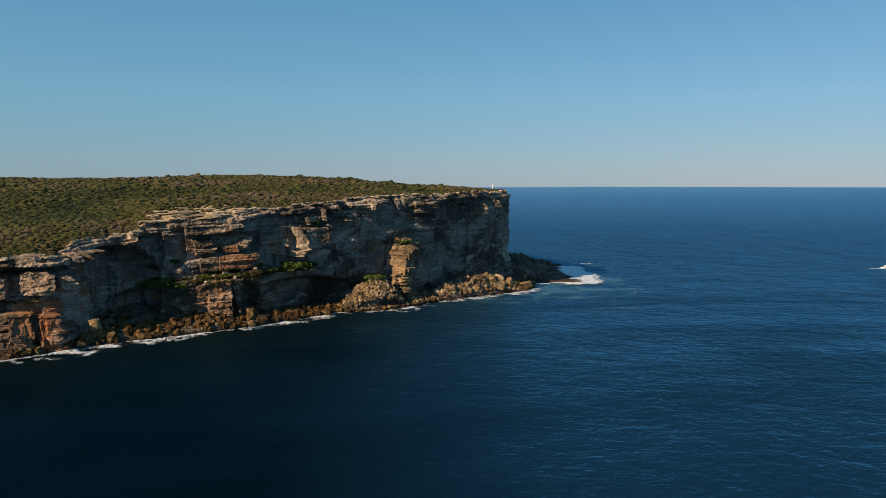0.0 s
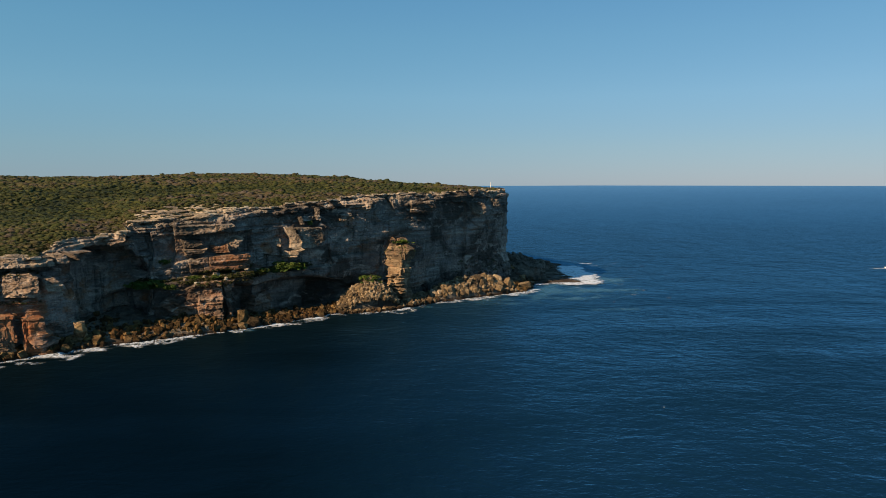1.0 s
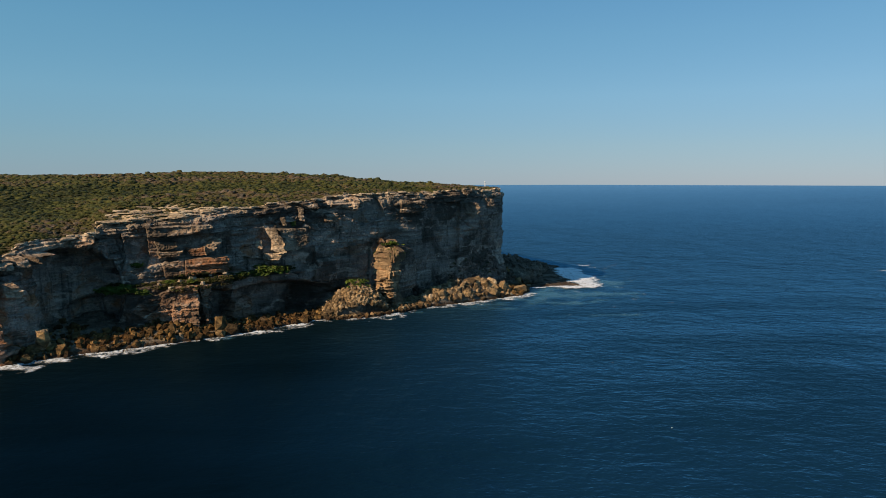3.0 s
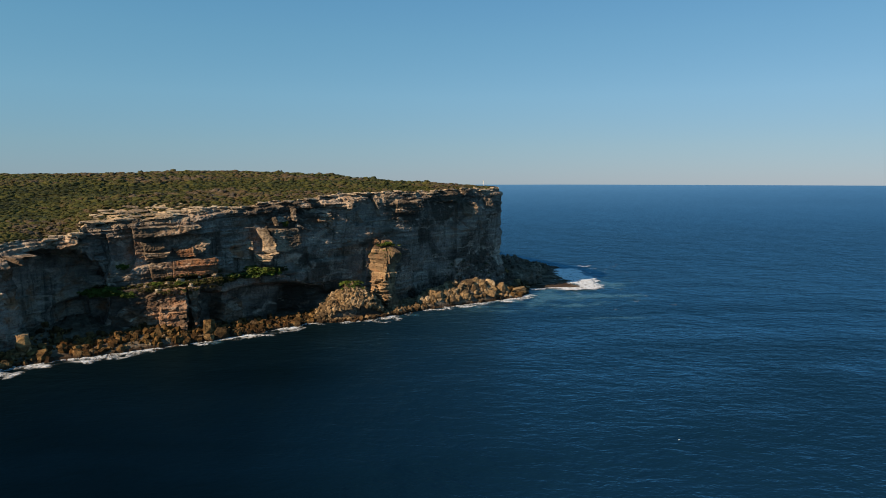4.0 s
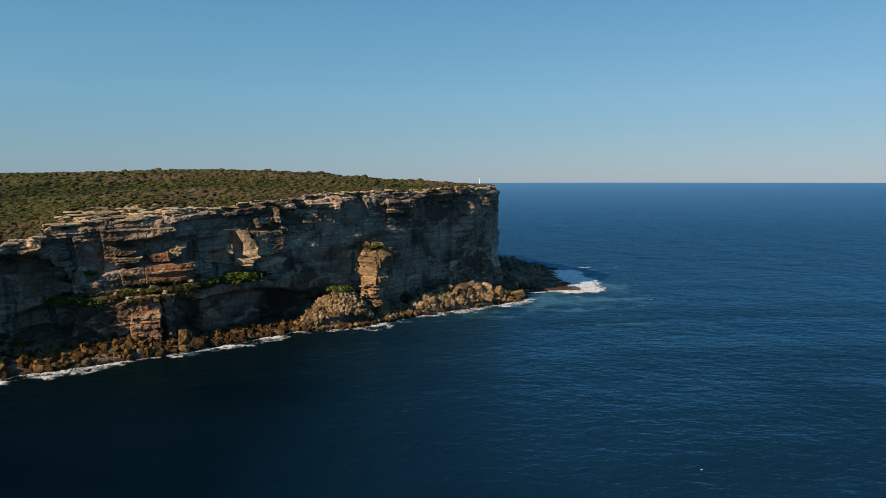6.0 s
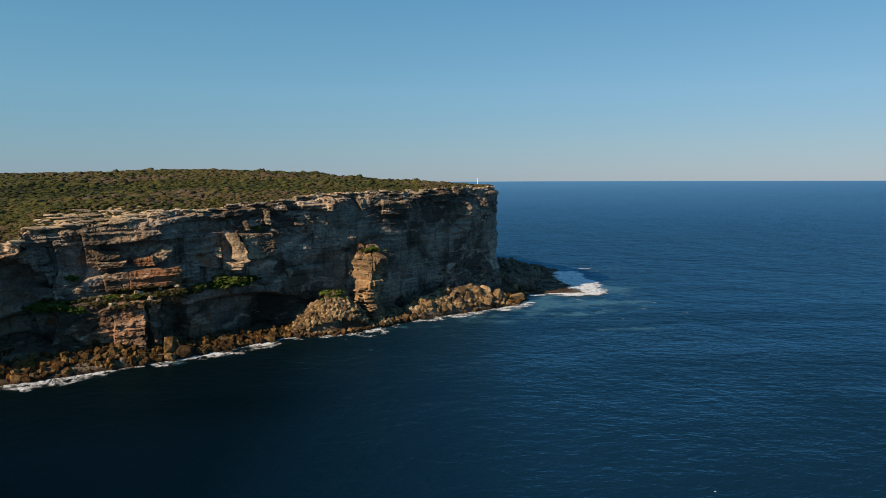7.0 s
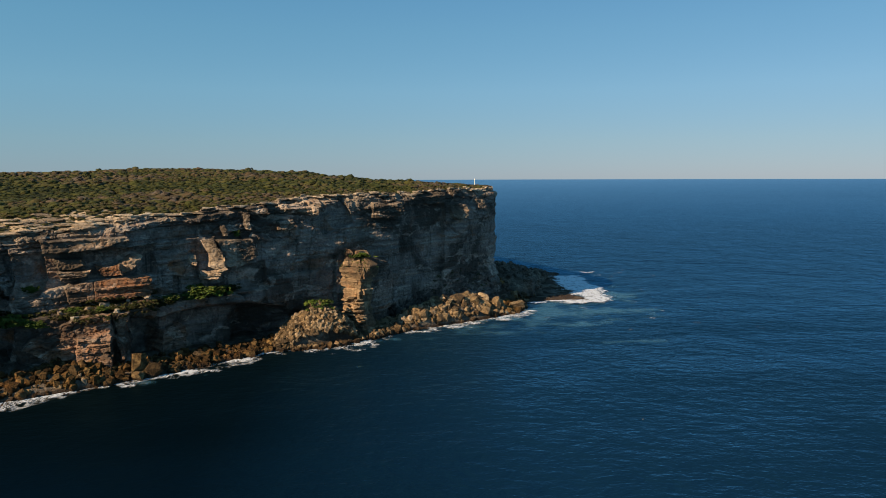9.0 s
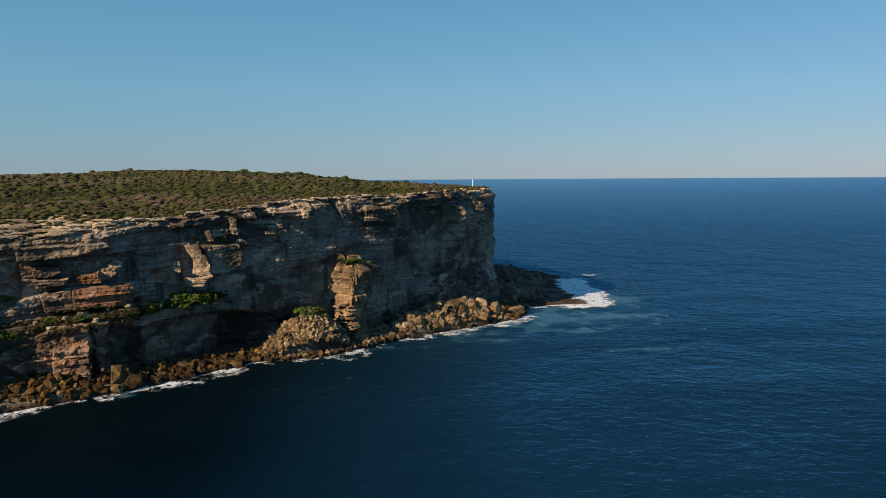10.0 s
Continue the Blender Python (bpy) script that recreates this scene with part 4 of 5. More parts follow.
def rock_tower(name, foot, head, half, heading, label, seed, material, taper=0.2, category="rock outcrop", profile=((0, 1), (1, 1)), strata=0.45, parent=None):
    """A free-standing tower of bedded rock: courses of blocks with recessed seams round an axis from foot to head."""
    rng = np.random.default_rng(seed)
    foot, head = np.array(foot, float), np.array(head, float)
    high = head[2] - foot[2]
    na, nz = 88, max(int(high / 0.3), 10)
    a = np.linspace(0, 2 * math.pi, na, endpoint=False)
    edges, z = [0.0], 0.0
    while z < high:
        z += rng.choice([0.8, 1.2, 1.9] if z < strata * high else [1.8, 3.2, 5.5])
        edges.append(z)
    edges = np.array(edges)
    zz = np.linspace(0, high, nz)
    A, Z = np.meshgrid(a, zz)
    k = np.clip(np.searchsorted(edges, Z + 0.25 * vnoise(A * 2.0, Z * 0.3, seed=seed)) - 1, 0, len(edges) - 2)
    cell = np.floor(A / (2 * math.pi) * 7 + 0.37 * k + 0.3 * vnoise(A * 3, k * 2.0, seed=seed + 1))
    r = hash01(cell, k.astype(float), k * 0.0, seed)
    bed = hash01(k.astype(float), k * 0.0, k * 0.0, seed + 5)
    fz = (Z - edges[k]) / (edges[k + 1] - edges[k])
    seam = np.minimum(fz, 1 - fz) * (edges[k + 1] - edges[k])
    size = np.interp(Z / high, *profile) - taper * (Z / high) ** 1.5 + 0.20 * (r - 0.5) + 0.16 * (bed - 0.5) - 0.06 * (seam < 0.2) + 0.24 * fbm(np.cos(A) * 2.2, np.sin(A) * 2.2, Z / 7.0, seed=seed + 2, octaves=4)
    c, sn = np.cos(A), np.sin(A)
    p = 0.42
    u, v = half[0] * size * np.sign(c) * np.abs(c) ** p, half[1] * size * np.sign(sn) * np.abs(sn) ** p
    t = (Z / high)[..., None]
    axis = foot * (1 - t) + head * t - foot
    P = np.stack([axis[..., 0] + u * math.cos(heading) - v * math.sin(heading), axis[..., 1] + u * math.sin(heading) + v * math.cos(heading), Z + 0.15 * vnoise(A * 5, Z, seed=seed + 3)], -1)
    verts = P.reshape(-1, 3).tolist() + [(*(head - foot)[:2], high + 0.5)]
    faces = [(j * na + q, j * na + (q + 1) % na, (j + 1) * na + (q + 1) % na, (j + 1) * na + q) for j in range(nz - 1) for q in range(na)]
    faces += [((nz - 1) * na + q, (nz - 1) * na + (q + 1) % na, len(verts) - 1) for q in range(na)]
    ob = mesh_object(name, verts, faces, material, parent)
    ob.location = foot
    return tagged(ob, label) if parent else tagged(ob, label, category)


def buttress():
    """A stack of bedded rock against the wall: stepped strata at the foot, a massive waist, an overgrown shoulder, two knobs."""
    rng = random.Random(5)
    root = tagged(new("rock_buttress"), "tall tan and orange buttress of bedded sandstone against the cliff", "rock outcrop")
    rock_tower("body", (-3.0, 457.4, 0), (-4.6, 460.5, 36), (4.2, 7.0), 0.9, "", 5, SPUR_ROCK, parent=root, strata=0.0, profile=((0, 0.5, 0.56, 0.62, 0.9, 1), (1.0, 1.02, 0.92, 1.0, 1.06, 0.9)))
    shoulder = rock_tower("shoulder", (-1.8, 458.8, 30), (-2.4, 461.5, 40.5), (6.8, 8.4), 0.9, "tan shoulder tufted with scrub", 15, SPUR_ROCK, parent=root, strata=0.0, profile=((0, 0.3, 0.6, 0.85, 1), (0.6, 0.95, 1.0, 0.75, 0.45)))
    rock_tower("knob", (-8.2, 460.4, 36), (-8.4, 461.0, 44.0), (2.3, 2.4), 0.4, "", 6, SPUR_ROCK, parent=root, profile=((0, 0.6, 0.8, 1), (1.3, 0.8, 1.1, 0.7)))
    rock_tower("knob", (-1.8, 462.6, 37), (-1.4, 463.2, 43.2), (4.6, 2.6), 0.7, "", 16, SPUR_ROCK, parent=root, profile=((0, 0.5, 1), (1.2, 1.05, 0.8)))
    u, v = np.array((math.cos(0.9), math.sin(0.9))), np.array((math.sin(0.9), -math.cos(0.9)))
    for k in range(26):
        z = 4.0 + 17.0 * k / 26 + rng.uniform(-0.4, 0.4)
        side = rng.uniform(-6.5, 6.5)
        p = np.array((-3.2, 457.6)) - u * rng.uniform(3.2, 4.6) + v * side
        rock_piece("slab", rng.choice(STRATA), p[0], p[1], z, (rng.uniform(3.0, 6.5), rng.uniform(3.0, 5.0), rng.uniform(2.2, 4.0)), 0.9 + math.pi / 2 + rng.uniform(-0.2, 0.2), 0.12, root, rng)
    return root, shoulder


STRATA = [cleaved_mesh(70 + k, 0.3, SPUR_ROCK, 8, 0.42, 0.66, "slab") for k in range(8)]
BUTTRESS, SHOULDER = buttress()
rock_tower("rock_pillar", (-158, 351.5, 3), (-158.8, 352.5, 11.8), (2.3, 2.0), 0.5, "blocky tan and orange sandstone pillar standing on the shore rocks", 7, SPUR_ROCK, 0.0)
rock_tower("rock_column", (-171.5, 334.5, -1), (-173, 337.5, 17), (4.2, 4.2), 0.6, "square rust-coloured rock column at the foot of the cliff", 8, RUST, 0.1)
rock_tower("rock_column", (-182, 328, -1), (-185, 332, 19), (5, 4.5), 0.6, "square rust-coloured rock column at the foot of the cliff", 9, RUST, 0.15)


def ledge_stones():
    rng = random.Random(9)
    meshes = [cleaved_mesh(180 + k, 0.8, PALE, 7, 0.4, 0.64, "ledge_stone") for k in range(6)]
    for x, z, size in ((-105.4, 28.2, 3.6), (-92.6, 30.6, 2.6), (-97, 29.8, 1.8), (-111, 27.4, 2.2), (-121, 26.4, 1.8), (-86, 29.6, 2.0), (-76, 29.2, 1.6), (-70.5, 28.8, 2.2), (-131, 37.6, 2.2), (-101, 26.4, 2.4), (-115.5, 24.6, 2.6)):
        i = int(s_of(x) / STEP)
        p = LINE[i] + OUT[i] * (float(face_out(np.array([i]), np.array([z - 2.0]))[0]) - 0.8)
        rock_piece("ledge_stone", rng.choice(meshes), p[0], p[1], z, (size, size * 0.8, size * 0.8), rng.uniform(0, 6), 0.3, CLIFF, rng)


ledge_stones()


# ---- scrub ----
def scrub_template(rng, cards, lumps):
    """A rough dome of small leaf sprays: corners of quads, about one metre across."""
    quads = []
    centres = [np.array((rng.uniform(-0.28, 0.28), rng.uniform(-0.28, 0.28), rng.uniform(0.12, 0.34))) for _ in range(lumps)]
    for _ in range(cards):
        c = centres[rng.integers(lumps)]
        d = rng.normal(size=3)
        d[2] = abs(d[2]) * 1.3 - 0.1
        d /= np.linalg.norm(d)
        p = c + d * np.array((0.27, 0.27, 0.2)) * rng.uniform(0.75, 1.1)
        nrm = d + np.array((0, 0, 0.7)) + rng.normal(size=3) * 0.3
        nrm /= np.linalg.norm(nrm)
        a = np.cross(nrm, rng.normal(size=3))
        a /= np.linalg.norm(a)
        b = np.cross(nrm, a)
        w, h = rng.uniform(0.09, 0.16) * (24 / max(cards, 13)) ** 0.35, rng.uniform(0.08, 0.13) * (24 / max(cards, 13)) ** 0.35
        quads.append([p - a * w - b * h * 0.6, p + a * w * 0.9 - b * h, p + a * w + b * h * 0.7, p - a * w * 0.7 + b * h])
    return np.array(quads)


def scrub_object(name, spots, material, cards=36, seed=1):
    """spots: rows of x, y, z, width, height, tone."""
    rng = np.random.default_rng(seed)
    shapes = [scrub_template(rng, cards, 3) for _ in range(12)]
    spots = np.asarray(spots, float)
    pick = rng.integers(len(shapes), size=len(spots))
    turn = rng.uniform(0, 2 * math.pi, len(spots))
    out = np.empty((len(spots), cards, 4, 3))
    for k, q in enumerate(shapes):
        m = pick == k
        ct, st = np.cos(turn[m])[:, None, None], np.sin(turn[m])[:, None, None]
        out[m, :, :, 0] = spots[m, 0, None, None] + (q[None, ..., 0] * ct - q[None, ..., 1] * st) * spots[m, 3, None, None]
        out[m, :, :, 1] = spots[m, 1, None, None] + (q[None, ..., 0] * st + q[None, ..., 1] * ct) * spots[m, 3, None, None]
        out[m, :, :, 2] = spots[m, 2, None, None] + q[None, ..., 2] * spots[m, 4, None, None]
    verts = out.reshape(-1, 3)
    nq = len(verts) // 4
    me = bpy.data.meshes.new(name)
    me.vertices.add(len(verts))
    me.vertices.foreach_set("co", verts.ravel())
    me.loops.add(nq * 4)
    me.loops.foreach_set("vertex_index", np.arange(nq * 4))
    me.polygons.add(nq)
    me.polygons.foreach_set("loop_start", np.arange(nq) * 4)
    me.update()
    tone = me.attributes.new("tone", "FLOAT", "FACE")
    tone.data.foreach_set("value", np.repeat(spots[:, 5], cards))
    me.materials.append(material)
    me.validate()
    return new(name, me)


def clump_object(name, spots, material, seed=1, around=7, sprays=5):
    """Low shrubs, each a lumpy dome with sprays of leaves standing out of it; spots: rows of x, y, z, width, height, tone."""
    rng = np.random.default_rng(seed)
    spots = np.asarray(spots, float)
    a = np.arange(around) / around * 2 * math.pi
    dome = []
    for j in range(2):
        dome += [(j * around + k, j * around + (k + 1) % around, (j + 1) * around + (k + 1) % around, (j + 1) * around + k) for k in range(around)]
    dome += [(2 * around + k, 2 * around + (k + 1) % around, 3 * around) for k in range(around)]
    shapes = []
    for _ in range(24):
        lobes = 1 + 0.22 * np.cos(rng.integers(2, 4) * a + rng.uniform(0, 6.3))
        rings = [np.stack([r * lobes * (1 + rng.normal(0, 0.12, around)) * np.cos(a + t), r * lobes * (1 + rng.normal(0, 0.12, around)) * np.sin(a + t), z + rng.normal(0, 0.07, around)], 1)
                 for r, z, t in ((0.44, 0.0, 0.0), (0.47, 0.5, 0.4), (0.27, 0.86, 0.8))]
        pts = np.concatenate(rings + [np.array([(rng.normal(0, 0.06), rng.normal(0, 0.06), 1.0)])])
        leaf = scrub_template(rng, sprays, 3) * np.array((1.25, 1.25, 1.9))
        shapes.append(np.concatenate([pts, leaf.reshape(-1, 3)]))
    faces = dome + [tuple(3 * around + 1 + 4 * k + q for q in range(4)) for k in range(sprays)]
    shapes = np.array(shapes)[rng.integers(24, size=len(spots))]
    turn = rng.uniform(0, 2 * math.pi, len(spots))
    ct, st = np.cos(turn)[:, None], np.sin(turn)[:, None]
    out = np.empty(shapes.shape)
    out[..., 0] = spots[:, 0, None] + (shapes[..., 0] * ct - shapes[..., 1] * st) * spots[:, 3, None]
    out[..., 1] = spots[:, 1, None] + (shapes[..., 0] * st + shapes[..., 1] * ct) * spots[:, 3, None]
    out[..., 2] = spots[:, 2, None] + shapes[..., 2] * spots[:, 4, None]
    per = shapes.shape[1]
    loops = np.concatenate([np.array(f) for f in faces])
    count = np.array([len(f) for f in faces])
    base = (np.arange(len(spots)) * per)[:, None]
    me = bpy.data.meshes.new(name)
    me.vertices.add(per * len(spots))
    me.vertices.foreach_set("co", out.ravel())
    me.loops.add(len(loops) * len(spots))
    me.loops.foreach_set("vertex_index", (base + loops[None]).ravel())
    me.polygons.add(len(faces) * len(spots))
    starts = np.r_[0, np.cumsum(count)[:-1]]
    me.polygons.foreach_set("loop_start", ((np.arange(len(spots)) * len(loops))[:, None] + starts[None]).ravel())
    me.update()
    tone = me.attributes.new("tone", "FLOAT", "FACE")
    tone.data.foreach_set("value", np.clip(np.repeat(spots[:, 5], len(faces)) + rng.normal(0, 0.05, len(faces) * len(spots)), 0, 1))
    me.materials.append(material)
    me.validate()
    return new(name, me)


def heath():
    rng = np.random.default_rng(17)
    n = 34000
    s = rng.uniform(s_of(-250), S_TIP + 60, n)
    d = 1.0 + 470 * rng.uniform(0, 1, n) ** 1.7
    s = np.r_[s, rng.uniform(s_of(-265), s_of(-125), 6000)]
    d = np.r_[d, 1.0 + 90 * rng.uniform(0, 1, 6000)]
    n = len(s)
    i = (s / STEP).astype(int)
    x = LINE[i, 0]
    flat = bare_flat(i)
    q = LINE[i] + INLAND * d[:, None]
    keep = (np.hypot(q[:, 0] - 64, q[:, 1] - 548) > 9) & (d > 1.0 + 0.6 * rng.uniform(0, 1, n) + flat * (8 + 5 * vnoise(q[:, 0] / 6.0, q[:, 1] / 6.0, seed=43)) * (rng.uniform(0, 1, n) > 0.6))
    s, d, i = s[keep], d[keep], i[keep]
    p = plateau_xy(i, d)
    z = ground_height(i, d)
    patch = fbm(p[:, 0] / 34.0, p[:, 1] / 26.0, seed=61, octaves=4)
    wide = (2.0 + 3.0 * rng.uniform(0, 1, len(s)) ** 2.0 + 0.006 * d) * (0.6 + 0.4 * smooth(0, 20, d)) * (1 + 0.2 * patch)
    high = wide * rng.uniform(0.22, 0.42, len(s)) * (0.9 + 0.25 * patch) * smooth(-10, 14, d)
    high = np.where(rng.uniform(0, 1, len(s)) < 0.03, high * 1.5, high)
    fleck = vnoise(p[:, 0] / 7.0, p[:, 1] / 7.0, seed=62)
    broad = fbm(p[:, 0] / 70.0, p[:, 1] / 45.0, seed=63, octaves=3)
    tone = np.clip(0.46 + 0.22 * patch + 0.22 * broad + 0.12 * fleck + 0.15 * rng.normal(size=len(s)), 0, 1)
    ob = clump_object("heath_scrub", np.stack([p[:, 0], p[:, 1], z - 0.2, wide, high, tone], 1), LEAF, 3)
    tagged(ob, "dense low olive and grey-brown coastal heath covering the plateau", "heath", kind="stuff")


heath()


def face_point(x, z, out=0.0):
    i = int(s_of(x) / STEP)
    o = float(face_out(np.array([i]), np.array([z]))[0]) + out
    return LINE[i] + OUT[i] * o


def ledge_scrub():
    rng = np.random.default_rng(23)
    rows = []
    for x in np.concatenate([rng.uniform(-146, -56, 520), rng.uniform(40, 76, 60)]):
        if x < 0:
            z = 26.3 + 0.07 * 0.9 * (x + 100) + rng.uniform(-0.4, 2.2)
            p = face_point(x, z + 1.5, rng.uniform(0.3, 3.0))
        else:
            z = rng.uniform(6, 26)
            p = face_point(x, z, 0.2)
        w = rng.uniform(1.2, 3.2)
        rows.append((p[0], p[1], z - 0.3, w, w * rng.uniform(0.6, 1.1), np.clip(rng.normal(0.45, 0.2), 0, 1)))
    for x in rng.uniform(-206, -174, 130):
        z = rng.choice([23.5, 37.5]) + rng.uniform(-0.8, 0.8)
        p = face_point(x, z, rng.uniform(0.3, 1.5))
        w = rng.uniform(1.0, 2.4)
        rows.append((p[0], p[1], z - 0.4, w, w * 0.8, np.clip(rng.normal(0.5, 0.2), 0, 1)))
    for x in rng.uniform(-114, -88, 220):
        z = 28.6 + 0.06 * (x + 100) + rng.uniform(-3.0, 3.0)
        p = face_point(x, z, rng.uniform(0.0, 0.8))
        w = rng.uniform(1.0, 2.4)
        rows.append((p[0], p[1], z - 0.5, w, w * 0.9, np.clip(rng.normal(0.4, 0.2), 0, 1)))
    for x in rng.uniform(-124, -82, 420):
        z = 26.5 + 0.06 * (x + 100) + rng.uniform(-4.5, 4.0) * (1 - abs(x + 103) / 26)
        p = face_point(x, z, rng.uniform(0.2, 1.2))
        w = rng.uniform(1.0, 2.6)
        rows.append((p[0], p[1], z - 0.5, w, w * 0.8, np.clip(rng.normal(0.55, 0.22), 0, 1)))
    crest = [v.co + SHOULDER.location for v in SHOULDER.data.vertices if v.co.z > 4.0]
    for k in rng.integers(len(crest), size=60):
        w = rng.uniform(0.8, 1.8)
        rows.append((*crest[k][:2], crest[k][2] - 0.35, w, w * 0.7, np.clip(rng.normal(0.5, 0.2), 0, 1)))
    tufts = [(*crest[k][:2], crest[k][2] - 0.3, w, w * 0.8, np.clip(rng.normal(0.5, 0.2), 0, 1)) for k, w in zip(rng.integers(len(crest), size=70), rng.uniform(0.7, 1.9, 70))]
    tagged(scrub_object("grass_tufts", tufts, BUSH, 26, 8), "yellow-green grass and low scrub tufts on the buttress shoulder", "grass", kind="stuff")
    tagged(scrub_object("ledge_scrub", rows, LEAF, 30, 5), "straggling olive scrub growing along ledges of the cliff", "scrub", kind="stuff")


ledge_scrub()


def bush(x, y, z, width, height, seed, label):
    """One leafy bush: a short stem with limbs, and a crown of many sprays."""
    rng = random.Random(seed)
    root = tagged(new("bush"), label, "bush", "green bushes on the cliff")
    root.location = (x, y, z)
    bm = bmesh.new()
    for k in range(4):
        a = rng.uniform(0, 6.3)
        m = Matrix.Translation((0, 0, height * 0.22)) @ Euler((0.5, 0, a)).to_matrix().to_4x4()
        bmesh.ops.create_cone(bm, cap_ends=True, segments=6, radius1=0.16, radius2=0.05, depth=height * 0.6, matrix=m)
    part("stem", bm, BARK, root)
    r = np.random.default_rng(seed)
    rows = [(rng.gauss(0, 0.27) * width, rng.gauss(0, 0.2) * width, rng.uniform(-0.05, 0.5) * height, width * rng.uniform(0.25, 0.42), height * rng.uniform(0.35, 0.55), np.clip(r.normal(0.4, 0.22), 0, 1)) for _ in range(64)]
    crown = scrub_object("crown", rows, BUSH, 50, seed)
    crown.parent = root
    return root


for bx, bz, bo, bw, bh, bs in ((-137, 22.6, 3.4, 10, 6.5, 1), (-144, 21.2, 3.4, 9, 6.0, 13), (-128.6, 21.8, 3.2, 6, 4.0, 2), (-71, 27.2, 3.4, 12, 8.0, 3), (-64, 27.6, 3.0, 8, 6, 4), (-77, 27.2, 3.0, 6, 4, 5), (-84, 28, 2.6, 5, 3.4, 10), (-117, 26, 2.6, 5, 3, 11), (-106, 26.6, 2.8, 4.5, 3, 12), (-131, 35, 1.6, 5, 3.6, 6), (-57, 54, 1.2, 2.6, 4, 7)):
    _p = face_point(bx, bz + 1.2, bo)
    bush(_p[0], _p[1], bz, bw, bh, bs, "bright green leafy bush rooted on a ledge of the cliff")
bush(-22.5, 444.4, 16.4, 11, 7.0, 8, "rounded green bush on top of the rubble cone")
bush(-1.6, 458.8, 40.0, 8, 3.8, 9, "low green bush on top of the rock buttress")


# ---- rubble ----
def rubble():
    rng = np.random.default_rng(31)
    base = []
    for k in range(8):
        me = cleaved_mesh(100 + k, 0.8, BOULDER, 8, 0.38, 0.64, worn=0)
        me.calc_loop_triangles()
        base.append((np.array([v.co for v in me.vertices]), np.array([t.vertices for t in me.loop_triangles])))
        bpy.data.meshes.remove(me)
    heaps = {"rock_rubble": ([], []), "pale_rubble": ([], []), "spur_rubble": ([], []), "talus_rubble": ([], [])}
    n = 0
    while n < 8500:
        s = rng.uniform(s_of(-190), S_TIP + 45)
        i = int(s / STEP)
        x = LINE[i, 0]
        if n % 5 == 0:
            a, r = rng.uniform(0, 6.3), 18 * math.sqrt(rng.uniform(0, 1))
            px, py = -21 + r * math.cos(a), 441 + r * math.sin(a)
            u = float((np.array((px, py)) - LINE[i := int(s_of(px) / STEP)]) @ OUT[i])
        else:
            if n % 12 == 1:
                i = int(s_of(rng.uniform(14, 78)) / STEP)
            u = rng.uniform(max(FOOT[i], -2) - 1, REACH[i] + 0.5)
            px, py = LINE[i] + OUT[i] * u
        pz = float(shore_height(px, py, u, REACH[i]))
        if pz < -0.2 or (-152 < px < -126 and u < 0.45 * REACH[i]) or (px < -40 and rng.uniform(0, 1) < 0.8) or (14 < px < 82 and rng.uniform(0, 1) < 0.72) or (px > 96 and rng.uniform(0, 1) < 0.8):
            continue
        v, t = base[rng.integers(8)]
        verts, tris = heaps["pale_rubble" if -42 < px < 82 else "rock_rubble"]
        m = np.array(Euler(rng.uniform(-3, 3, 3)).to_matrix())
        size = (0.7 + 2.4 * rng.uniform(0, 1) ** 2) * (0.85 if n % 5 == 0 else 1.0 if 14 < px < 82 else 1)
        verts.append((v * size * rng.uniform(0.7, 1.3, 3)) @ m.T + (px, py, pz + rng.uniform(0.1, 0.5) * size))
        tris.append(t + len(v) * 0 + sum(map(len, verts[:-1])))
        n += 1
    for k in range(1000):
        if k < 650:
            px, py, pz = SPUR_TOP[rng.integers(len(SPUR_TOP))]
        else:
            x = rng.uniform(18, 77)
            pz = rng.uniform(3, 8 + 24 * (x - 18) / 59)
            px, py = face_point(x, pz, -0.2)
        verts, tris = heaps["spur_rubble" if k < 650 else "talus_rubble"]
        v, t = base[rng.integers(8)]
        m = np.array(Euler(rng.uniform(-3, 3, 3)).to_matrix())
        size = 0.9 + 2.4 * rng.uniform(0, 1) ** 2
        verts.append((v * size * rng.uniform(0.7, 1.3, 3)) @ m.T + (px, py, pz + 0.15 * size))
        tris.append(t + sum(map(len, verts[:-1])))
    for (name, (verts, tris)), material, label in zip(heaps.items(), (RUBBLE, PALE_RUBBLE, SHELF_ROCK, TALUS), ("dark brown broken sandstone rubble between the shore boulders", "golden and pale broken sandstone rubble heaped under the great wall", "dark grey broken rock lying over the low spur", "grey fallen rock on the steep slope under the point")):
        ob = mesh_object(name, np.concatenate(verts).tolist(), np.concatenate(tris).tolist(), material)
        tagged(ob, label, "rubble", kind="stuff")


rubble()


# ---- foam ----
def density(ob, values):
    ob.data.attributes.new("dense", "FLOAT", "POINT").data.foreach_set("value", np.clip(0.75 * values, 0, 1))


